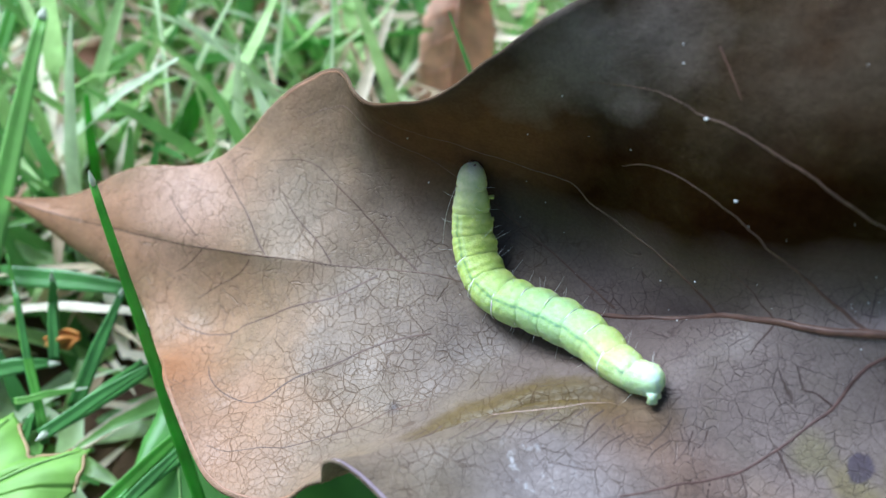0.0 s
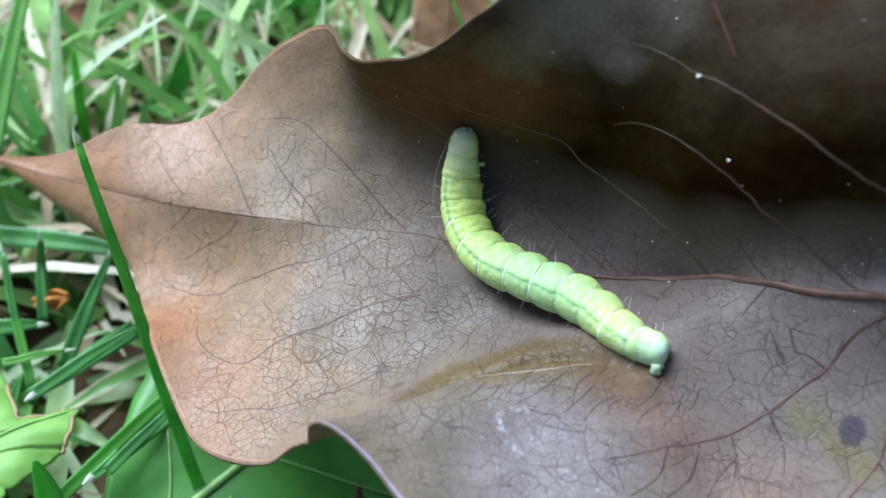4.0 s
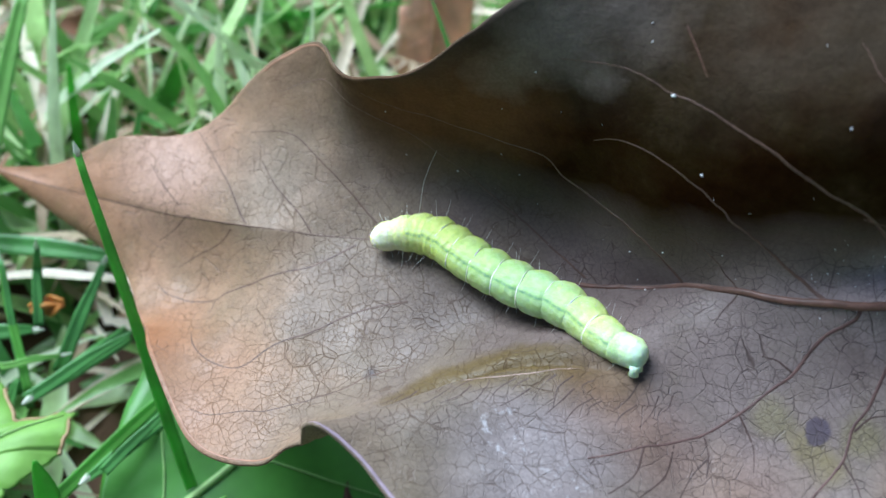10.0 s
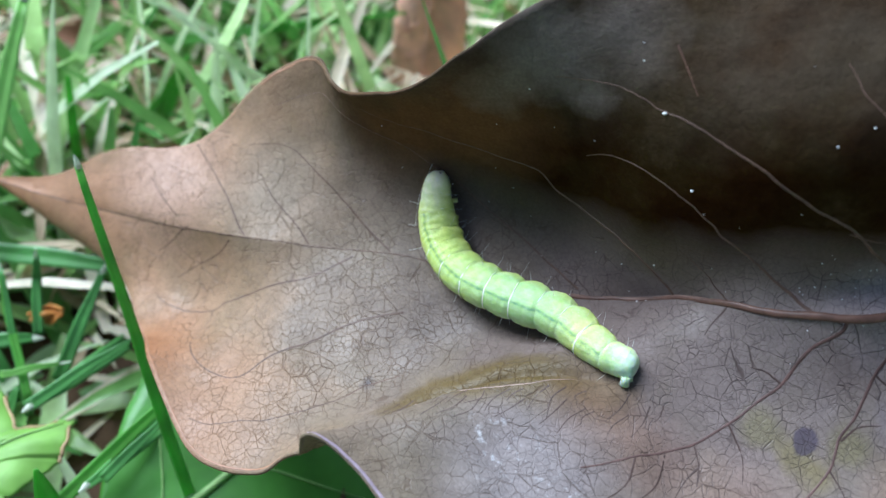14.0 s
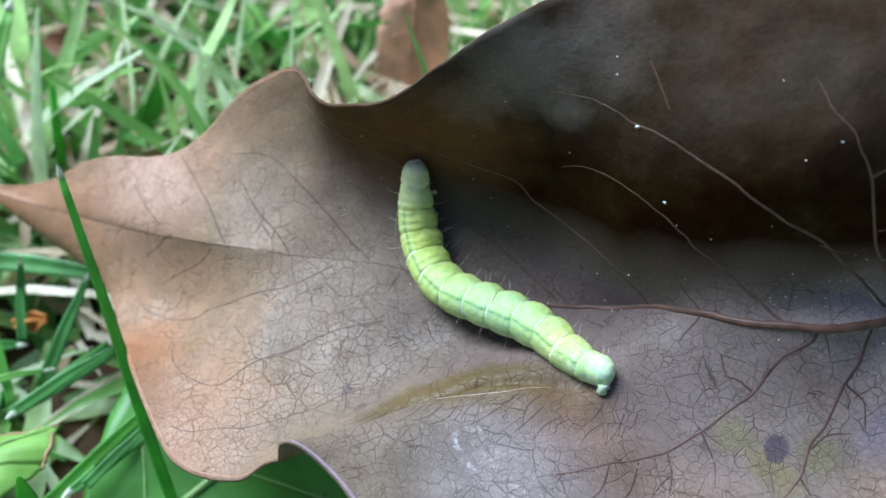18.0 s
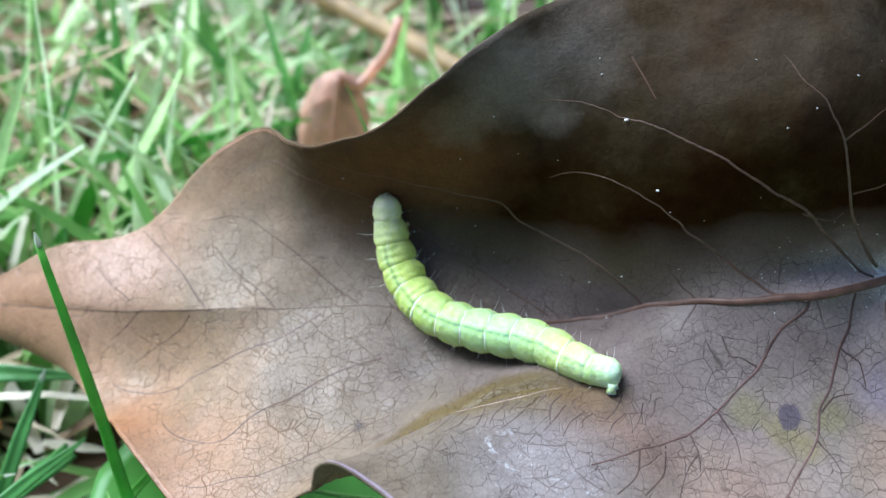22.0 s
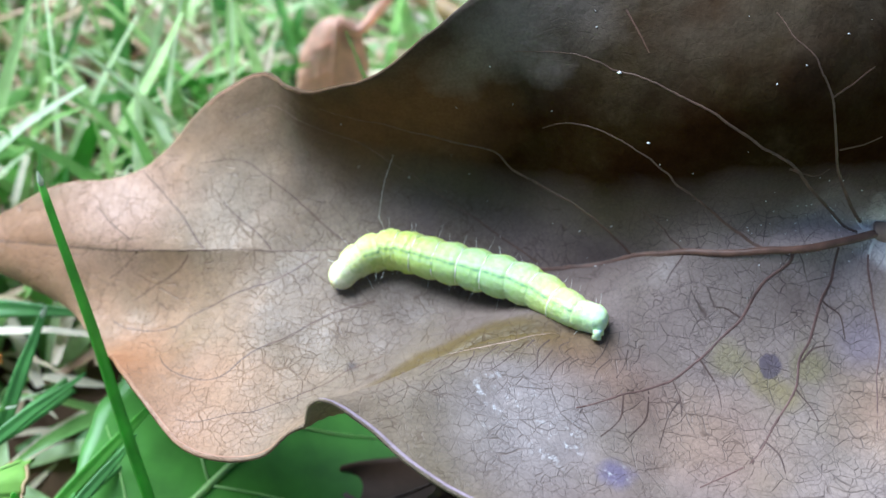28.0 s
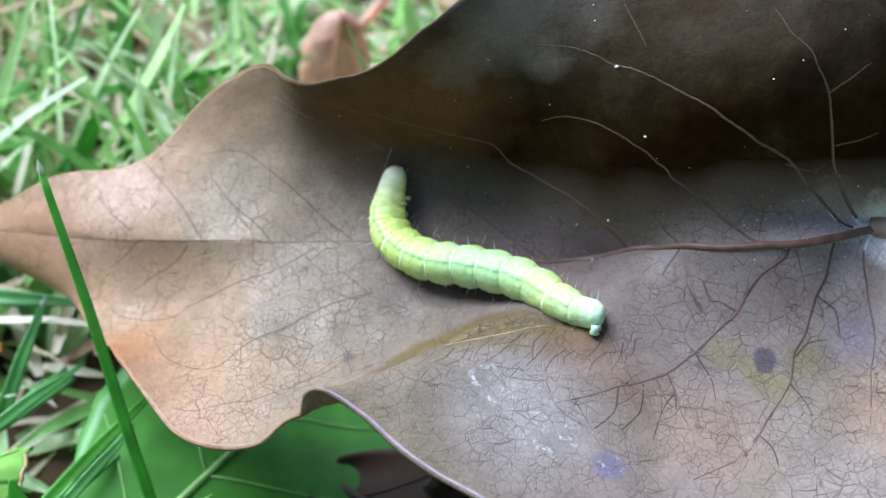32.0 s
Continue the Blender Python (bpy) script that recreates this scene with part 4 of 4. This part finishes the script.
def segment_mesh(k, half):
    """A soft segment: swollen middle, waist at both folds, fine wrinkles, a lobed side fold; the waist lies at +-0.8 of its half length."""
    rows = []
    n, sides = 24, 40
    wrinkle = 0.013 if k > 7 else 0.005
    for i in range(n + 1):
        f = 2 * i / n - 1
        s = min(max((k + 0.5 + 0.62 * f) / SEGMENTS, 0), 1)
        r = segment_radius(s) * (1 + 0.02 - 0.55 * max(0, abs(f) - 0.8) ** 1.2 + wrinkle * math.cos(math.pi * f * 3.4))
        stretch = 1
        if k == 0 and f < 0:
            r = segment_radius(s) * (max(0.0, 1 - abs(f) ** 5) ** 0.5 + 0.02) * (1 + 0.04 * math.exp(-((f + 0.35) / 0.12) ** 2))
            stretch = 0.95
        if k == SEGMENTS - 1 and f > 0:
            r = segment_radius(s) * (max(0.0, 1 - abs(f) ** 2.8) ** 0.5 + 0.02)
            stretch = 0.95
        ring = []
        for a in (2 * math.pi * j / sides for j in range(sides)):
            flank = max(0, math.cos(2 * (abs(a - math.pi) - 1.15))) ** 5
            waist = (0.022 + 0.085 * math.sin(a) ** 4) * (1 if k else 0.5) * min(1, abs(f) / 0.8) ** 3
            q = r * (1 - waist + 0.12 * flank * max(0, 1 - (f / 0.85) ** 2) + 0.02 * math.cos(3 * a))
            q *= 1 + 0.035 * noise.noise((f * 3.2 + k * 7, math.sin(a) * 3, math.cos(a) * 3)) + 0.014 * noise.noise((f * 9 + k * 5, math.sin(a) * 9, math.cos(a) * 9))
            if k == SEGMENTS - 1:
                q *= 1 - 0.05 * math.exp(-(math.sin(a) / 0.25) ** 2) * (math.cos(a) > 0)
            ring.append((f * half * stretch * CM, q * CM * math.sin(a), q * CM * 0.95 * math.cos(a)))
        rows.append(ring)
    bm = grid(rows, closed=True)
    bmesh.ops.recalc_face_normals(bm, faces=bm.faces)
    return bm


def build_caterpillar():
    rng = random.Random(11)
    body = empty("caterpillar")
    made = []
    for k in range(SEGMENTS):
        half = 0.62 * (0.227 if k < 8 else 0.205 if k == 8 else 0.185)
        mid = segment_radius((k + 0.5) / SEGMENTS)
        name, label = "body_segment", ""
        if k == SEGMENTS - 1:
            name, label = "head", "pale rounded head with dark eye dots"
        elif k == 0:
            name, label = "tail_segment", "mint green tail end with claspers"
        seg = part(name, segment_mesh(k, half), SKINS[k], body, label)
        made.append(seg)
        for j in range(6):
            if rng.random() < 0.3:
                continue
            side = -1 if j % 2 else 1
            a = side * (1.2, 1.75, 2.15)[j // 2] + rng.uniform(-0.15, 0.15)
            part("seta", seta(mid, half, a, rng.uniform(-1, 1), rng.uniform(0.07, 0.17)), HAIR, seg)
        if 0 < k < 9:
            part("fold_ring", fold_ring(0.8 * half, segment_radius((k + 1) / SEGMENTS) * (0.982 if k < 7 else 0.988)), FOLD, seg, "pale thread-like fold between segments")
        if k in (3, 4, 5, 6):
            for side in (-1, 1):
                part("proleg", leg(0, side * 0.1, -0.06, 0.042, 0.07, side * 0.03), SKINS[9], seg)
        if k in (9, 10, 11):
            for side in (-1, 1):
                part("leg", leg(0.02, side * 0.07, -0.05, 0.02, 0.085, side * 0.05), SKINS[12], seg)
        if k == 0:
            for side in (-1, 1):
                part("clasper", leg(-0.085, 0.05 + side * 0.02, 0.02 + side * 0.02, 0.045, 0.03, 0.075), SKINS[0], seg)
        if k == SEGMENTS - 1:
            for side in (-1, 1):
                for dx, dz in ((-0.03, 0.012), (-0.045, -0.012), (-0.015, -0.02)):
                    eye = bmesh.new()
                    bmesh.ops.create_icosphere(eye, subdivisions=2, radius=0.00008)
                    bmesh.ops.translate(eye, verts=eye.verts, vec=(dx * CM, side * 0.09 * CM, dz * CM))
                    part("eye", eye, EYE_DARK, seg)
                pts = [((0.085 + 0.03 * h) * CM, side * (0.03 + 0.012 * h) * CM, (0.01 - 0.012 * h) * CM) for h in (0, 0.5, 1)]
                part("antenna", tube(pts, [0.00012, 0.0001, 0.00005], 6), PALPS, seg, "tiny brownish antenna")
            jaw = bmesh.new()
            bmesh.ops.create_icosphere(jaw, subdivisions=2, radius=0.0004)
            bmesh.ops.scale(jaw, verts=jaw.verts, vec=(0.7, 1, 0.8))
            bmesh.ops.translate(jaw, verts=jaw.verts, vec=(0.085 * CM, 0, -0.03 * CM))
            part("mouth", jaw, SKINS[12], seg, "small whitish mouthparts")
    tagged(body, "pale green translucent caterpillar clinging to the brown leaf", "caterpillar")
    return made


caterpillar = build_caterpillar()


def crawl_at(t):
    """The body's state at t seconds, eased between the rows."""
    k = max(0, min(len(CRAWL) - 2, sum(1 for r in CRAWL if r[0] <= t) - 1))
    a, b = CRAWL[k], CRAWL[k + 1]
    f = min(1, max(0, (t - a[0]) / (b[0] - a[0])))
    g = f * f * (3 - 2 * f) * 0.6 + f * 0.4
    return [t] + [p + (q - p) * g for p, q in zip(a[1:], b[1:])]


def move_caterpillar():
    states = [crawl_at(k / 8) for k in range(257)]
    for k, ob in enumerate(caterpillar):
        walk(ob, [(state[0], segment_pose(state, k)) for state in states])


# ---- loose leaves, blades and twigs ----
def blade_between(name, p, q, width, material, label, sag=0.0, tip=0.15, cut=False, face=(0.3, -0.6, 0.75), group="single grass blades"):
    """One grass blade from root to tip, folded along its middle."""
    thing = empty(name)
    p, q, face = Vector(p), Vector(q), Vector(face).normalized()
    d = (q - p).normalized()
    s = d.cross(face).normalized()
    nrm = s.cross(d)
    rows = []
    n = 18
    for k in range(n + 1):
        f = k / n
        c = p.lerp(q, f) + nrm * sag * 4 * f * (1 - f) + s * 0.03 * noise.noise((f * 2, p.x, p.y))
        w = 0.5 * width * (1 - (1 - tip) * max(0, (f - 0.35) / 0.65) ** 1.6)
        rows.append([(c + s * w * e + nrm * (0.18 * w * (abs(e) - 0.5))) * CM for e in (-1, -0.6, -0.2, 0, 0.2, 0.6, 1)])
    ob = part("blade", grid(rows), material, thing)
    m = ob.modifiers.new("thickness", "SOLIDIFY")
    m.thickness = 0.00012
    if cut:
        w = 0.5 * width * tip
        bits = [[(q + s * w * e * h + d * up + nrm * w * 0.2 * (1 - abs(e))) * CM for e in (-1, -0.3, 0.4, 1)] for up, h in ((-0.03, 1.05), (0.02, 0.95), (0.07, 0.5), (0.1, 0.15))]
        ob = part("cut_tip", grid(bits), CUT, thing, "frayed pale cut tip")
        m = ob.modifiers.new("thickness", "SOLIDIFY")
        m.thickness = 0.00025
    return tagged(thing, label, "grass blade", group)


def leaf_sheet(base, tip, half, normal, shape, cup=0.0, wave=0.0, n=40, seed=0):
    """Rows of a flat leaf from base to tip; shape(f) gives its half width."""
    base, tip, up = Vector(base), Vector(tip), Vector(normal).normalized()
    d = tip - base
    s = d.cross(up).normalized()
    up = s.cross(d).normalized()
    rows = []
    for k in range(n + 1):
        f = k / n
        r = []
        for j in range(-8, 9):
            e = j / 8
            w = half * shape(f) * (1 + 0.06 * noise.noise((f * 14, seed, e > 0)) * abs(e))
            c = base + d * f + s * w * e + up * (cup * half * e * e + wave * (noise.noise((f * 3 + seed, e * 1.3, 0.4))) + 0.12 * half * math.sin(math.pi * f))
            r.append(c * CM)
        rows.append(r)
    return rows


def lance(f):
    return max(0.02, math.sin(math.pi * min(1, f * 0.94 + 0.03)) ** 0.75)


def loose_leaf(name, label, material, vein_material, base, tip, half, normal, shape=lance, cup=0.15, wave=0.08, seed=0, side_veins=4, stalk=None):
    thing = empty(name)
    rows = leaf_sheet(base, tip, half, normal, shape, cup, wave, seed=seed)
    ob = part("leaf_blade", grid(rows), material, thing)
    m = ob.modifiers.new("thickness", "SOLIDIFY")
    m.thickness = 0.0003
    if side_veins == 0:
        return tagged(thing, label, "leaf")
    lift = Vector(normal).normalized() * 0.0001
    part("midrib", tube([Vector(r[8]) + lift for r in rows[1:-1:2]], [0.0005 * (1 - 0.7 * k / 19) for k in range(len(rows[1:-1:2]))], 6), vein_material, thing)
    for k in range(side_veins):
        i = 5 + int(k * 28 / max(1, side_veins))
        for e in (-1, 1):
            pts = [Vector(rows[min(39, i + j)][8 + e * j]) + lift for j in range(8)]
            part("vein", tube(pts, [0.00012 * (1 - 0.09 * j) for j in range(8)], 5), vein_material, thing)
    if stalk:
        pts = [spline([base, *stalk], j / 10) * CM for j in range(11)]
        part("stalk", tube(pts, [0.0007] * 11, 8), vein_material, thing)
    return tagged(thing, label, "leaf")


def blunt(f):
    return (1 - f ** 7) ** 0.6 * (0.82 + 0.18 * f)


loose_leaf("green_leaf", "broad dark green leaf with a paler midrib under the brown leaf", BROAD_GREEN, GREEN_VEIN, (-2.75, 4.55, -1.15), (0.35, 7.6, -0.95), 1.5, (0.1, -0.2, 1), cup=0.05, wave=0.07, seed=2, side_veins=3)
loose_leaf("rust_leaf", "small red-brown dead leaf standing in the grass", RUST, RUST, (0.1, 11.15, 1.03), (-0.08, 10.75, -0.65), 0.45, (-0.1, -0.7, 0.5), lambda f: max(0.05, (1 - (1 - min(1, f / 0.45)) ** 2) ** 0.5), cup=-0.3, wave=0.06, seed=5, side_veins=3,
           stalk=[(0.34, 11.1, 0.86), (0.55, 11.15, 1.05), (0.75, 11.2, 1.3), (0.9, 11.4, 1.6)])
# added dark sheet over the soil, stands in for the shaded gap
loose_leaf("dark_dead_leaf", "dark leaf-shaped sheet added over the soil for the shade beside the green leaf", UMBER, DARK_VEIN, (-0.5, 5.6, -1.15), (1.7, 3.1, -0.95), 1.1, (0, -0.2, 1), seed=12)
loose_leaf("dark_dead_leaf", "dark brown dead leaf lying under the curled leaf", UMBER, DARK_VEIN, (0.4, 4.9, -0.35), (3.6, 3.6, -0.2), 1.2, (0, -0.3, 1), seed=8)
loose_leaf("dead_leaf_scrap", "red-brown scrap of a dead leaf among the grass", SCRAP, SCRAP, (-5.3, 10.9, -0.5), (-4.2, 11.7, -0.35), 0.42, (0, -0.5, 0.8), seed=31, side_veins=2)
loose_leaf("dead_leaf_scrap", "red-brown scrap of a dead leaf lying by the curled leaf", SCRAP, SCRAP, (-3.1, 9.3, -0.7), (-2.4, 9.7, -0.6), 0.3, (0, -0.5, 0.8), seed=32, side_veins=2)
loose_leaf("dead_leaf_scrap", "small orange scrap of a dead leaf in the grass", ORANGE, ORANGE, (-3.95, 6.95, -0.45), (-3.6, 6.98, -0.4), 0.09, (0, -0.5, 0.8), seed=33, side_veins=1)
loose_leaf("dark_dead_leaf", "dark brown dead leaf lying behind the curled leaf", UMBER, DARK_VEIN, (2.2, 15.5, -0.2), (8.5, 13.5, 0.6), 2.6, (0, -0.4, 1), seed=9)


def lobed_leaf():
    """A young leaf with broad lobes and a torn brown rim."""
    thing = empty("young_leaf")
    rim = [(-3.2, 5.72), (-3.24, 5.3), (-3.62, 4.86), (-3.8, 4.3), (-4.5, 3.9), (-5.3, 4.5), (-5.4, 5.5), (-5.3, 6.6), (-4.84, 6.95), (-4.52, 5.95), (-4.02, 6.12), (-3.72, 5.62)]
    mid = Vector((-4.35, 5.1, -0.62))

    def at(f, r):
        k = f * len(rim)
        i = int(k) % len(rim)
        g = k - int(k)
        g = g * g * (3 - 2 * g)
        p = Vector((*rim[i], 0)).lerp(Vector((*rim[(i + 1) % len(rim)], 0)), g)
        p = Vector((p.x, p.y, -0.5 + 0.09 * noise.noise((p.x * 2, p.y * 2, 0)))) + Vector((0.05 * noise.noise((f * 60, 1, 0)), 0.05 * noise.noise((f * 60, 5, 0)), 0))
        q = mid.lerp(p, r)
        return (q + Vector((0, 0, 0.14 * math.sin(r * 3.1) + 0.06 * noise.noise((q.x * 3, q.y * 3, 2))))) * CM

    n = 120
    bm = grid([[at(j / n, r) for j in range(n)] for r in (0.02, 0.2, 0.4, 0.6, 0.75, 0.88, 0.96, 1.0)], closed=True)
    ob = part("leaf_blade", bm, LIME, thing)
    m = ob.modifiers.new("thickness", "SOLIDIFY")
    m.thickness = 0.00025
    for i in (0, 2, 5, 8, 10):
        f = (i + 0.02) / len(rim)
        part("vein", tube([at(f, 0.02 + 0.09 * j) + Vector((0, 0, 0.0001)) for j in range(11)], [0.00018 * (1 - 0.07 * j) for j in range(11)], 6), GREEN_VEIN, thing)
    for f0, f1 in ((0.86, 0.97), (0.02, 0.09), (0.7, 0.78)):
        part("torn_rim", tube([at(f0 + (f1 - f0) * j / 12, 0.995) for j in range(13)], [0.0002 * (1 + 0.6 * noise.noise((j, f0 * 9, 0))) for j in range(13)], 5), TORN, thing, "withered brown torn rim")
    tagged(thing, "light green young lobed leaf in the grass", "leaf")


lobed_leaf()


def twig():
    thing = empty("twig")
    main = [spline([(-0.9, 17.3, 0.3), (-0.1, 15.9, 0.25), (0.75, 14.5, 0.2), (1.85, 12.8, 0.2), (2.8, 11.3, 0.1)], k / 24) * CM for k in range(25)]
    part("stem", tube(main, [CM * (0.15 + 0.02 * noise.noise((k * 0.7, 0, 0)) + (0.05 if k in (9, 10) else 0)) for k in range(25)], 10), BARK, thing)
    side = [spline([(1.15, 14.6, 0.2), (2.0, 15.3, 0.35), (3.2, 16.4, 0.4), (4.6, 17.6, 0.3)], k / 16) * CM for k in range(17)]
    part("side_shoot", tube(side, [CM * (0.075 - 0.002 * k) for k in range(17)], 8), BARK, thing)
    tagged(thing, "brown woody twig lying in the grass", "twig")


twig()
NEAR, WIDE, DARK = "slender bright green grass blade with a cut tip", "wide light green grass blade", "dark green grass blade lying in the lawn"
blade_between("grass_blade", (-2.07, 5.17, -1.2), (-2.8, 6.54, 2.02), 0.105, BLADE, NEAR, sag=0.06, tip=0.55, cut=True)
blade_between("grass_blade", (-4.75, 6.7, -0.6), (-4.23, 9.7, 1.5), 0.24, LIGHT_BLADE, WIDE, tip=0.45, cut=True)
blade_between("grass_blade", (-4.6, 7.75, -0.3), (-2.75, 7.42, -0.25), 0.2, DARK_BLADE, DARK, sag=0.08)
blade_between("grass_blade", (-3.3, 10.85, 0.1), (-0.2, 11.06, 0.45), 0.13, BLADE, DARK, sag=0.05)
blade_between("grass_blade", (-2.6, 10.2, -0.6), (-2.45, 10.05, 0.25), 0.3, DARK_BLADE, DARK, tip=0.3)
blade_between("grass_blade", (-3.22, 4.95, -0.70), (-1.96, 6.38, -0.30), 0.13, BLADE, DARK)
blade_between("grass_blade", (-3.47, 3.90, 0.30), (-4.77, 5.09, 0.60), 0.13, BLADE, WIDE)
blade_between("grass_blade", (-2.13, 4.28, -0.10), (-1.52, 4.49, 0.15), 0.06, LIGHT_BLADE, WIDE)
blade_between("grass_blade", (-5.43, 8.67, -0.30), (-5.06, 12.24, 1.20), 0.20, BLADE, DARK)
blade_between("grass_blade", (-4.87, 5.68, -0.20), (-4.38, 6.28, 0.90), 0.12, DARK_BLADE, DARK)
blade_between("grass_blade", (-4.01, 9.45, -0.40), (-4.01, 9.59, 0.50), 0.10, BLADE, DARK)
blade_between("grass_blade", (-4.70, 10.27, -0.20), (-3.64, 11.00, 0.30), 0.20, LIGHT_BLADE, WIDE)
blade_between("grass_blade", (-3.72, 5.88, -0.50), (-2.77, 6.62, -0.30), 0.12, DARK_BLADE, DARK)
blade_between("grass_blade", (-2.84, 5.16, -0.60), (-2.24, 5.76, -0.30), 0.1, DARK_BLADE, DARK)
blade_between("grass_blade", (-3.18, 9.87, -0.40), (-2.72, 10.21, 0.40), 0.17, BLADE, WIDE)
blade_between("grass_blade", (-4.96, 10.00, -0.20), (-3.62, 9.91, 0.10), 0.15, LIGHT_BLADE, WIDE)
blade_between("grass_blade", (-3.06, 4.52, -0.30), (-3.10, 4.69, 0.30), 0.20, BLADE, DARK)
blade_between("grass_blade", (-3.82, 6.77, -0.50), (-3.88, 7.37, 0.00), 0.10, DARK_BLADE, DARK)
blade_between("grass_blade", (-3.76, 6.02, -0.60), (-4.27, 7.43, 0.30), 0.08, BLADE, DARK)

for p, q, width, mat, kind in (((-2.98, 6.87, -0.7), (-3.67, 5.89, -0.5), 0.18, DARK_BLADE, DARK), ((-2.39, 6.06, -0.8), (-2.97, 5.1, -0.6), 0.17, DARK_BLADE, DARK), ((-4.02, 6.19, -0.4), (-3.51, 6.41, -0.5), 0.07, LIGHT_BLADE, WIDE),
                               ((-3.62, 6.43, -0.8), (-3.2, 7.27, -0.1), 0.14, DARK_BLADE, DARK), ((-3.83, 6.06, -0.9), (-4.09, 7.03, 0.2), 0.08, DARK_BLADE, DARK), ((-4.0, 7.14, -0.8), (-3.83, 7.28, 0.1), 0.12, DARK_BLADE, DARK), ((-4.46, 6.74, -0.6), (-3.9, 6.8, -0.6), 0.16, DARK_BLADE, DARK),
                               ((-4.79, 10.52, -0.4), (-3.69, 11.28, 0.2), 0.18, LIGHT_BLADE, WIDE), ((-5.36, 10.37, -0.5), (-3.37, 10.61, -0.3), 0.22, LIGHT_BLADE, WIDE), ((-3.94, 9.17, -0.3), (-3.79, 9.17, 0.9), 0.11, BLADE, DARK), ((-3.96, 10.76, -0.4), (-3.34, 11.55, 0.3), 0.13, LIGHT_BLADE, WIDE),
                               ((-3.45, 9.79, -0.6), (-2.76, 10.32, 0.3), 0.21, BLADE, DARK), ((-1.38, 10.84, -0.3), (-1.99, 11.44, 0.4), 0.14, LIGHT_BLADE, WIDE), ((-4.11, 9.7, -0.6), (-3.61, 10.38, -0.1), 0.14, LIGHT_BLADE, WIDE), ((-5.18, 10.76, -0.3), (-4.76, 10.88, 0.3), 0.15, LIGHT_BLADE, WIDE)):
    blade_between("grass_blade", p, q, width, mat, kind, sag=0.05, tip=0.4, cut=mat is not BLADE)

rng = random.Random(17)
for k in range(14):
    x, y, turn, long = rng.uniform(-4.3, -2.3), rng.uniform(5.0, 6.9), rng.uniform(0.2, 1.4) + (0.9 if k % 4 == 0 else 0), rng.uniform(0.5, 1.0)
    if not over_leaf(x + long * math.cos(turn), y + long * math.sin(turn)):
        blade_between("grass_blade", (x, y, -1.35), (x + long * math.cos(turn), y + long * math.sin(turn), rng.uniform(-0.9, -0.55)), rng.uniform(0.12, 0.19), DARK_BLADE if k % 3 else BLADE, DARK, sag=0.08, tip=0.3)


def specks():
    """White dust grains on the leaf."""
    rng = random.Random(4)
    for u, v, r in [(0.707, 0.655, 0.02), (0.736, 0.43, 0.014)] + [(rng.uniform(0.5, 0.97), rng.uniform(-0.1, 0.85), rng.uniform(0.004, 0.009)) for _ in range(50)] + [(rng.uniform(0.87, 0.985), rng.uniform(-0.2, 0.3), rng.uniform(0.003, 0.008)) for _ in range(45)]:
        bm = bmesh.new()
        bmesh.ops.create_icosphere(bm, subdivisions=1, radius=r * CM)
        bmesh.ops.scale(bm, verts=bm.verts, vec=(1, rng.uniform(0.6, 1), 0.6))
        ob = part("dust_grain", bm, SPECK)
        ob.location = leaf_point(u, v) + leaf_normal(u, v) * r * 0.4 * CM
        tagged(ob, "tiny white dust grain on the brown leaf", "dust", "dust grains on the leaf")


specks()


def silk_thread():
    pts = [spline([(0.15, 6.45, 2.18), (0.05, 6.28, 1.99), (0.01, 6.25, 1.65)], k / 14) * CM for k in range(15)]
    tagged(part("silk_thread", tube(pts, [0.000011] * 15, 5), HAIR), "fine pale silk thread stretched over the leaf", "thread")


silk_thread()


def motions():
    move_caterpillar()


motions()
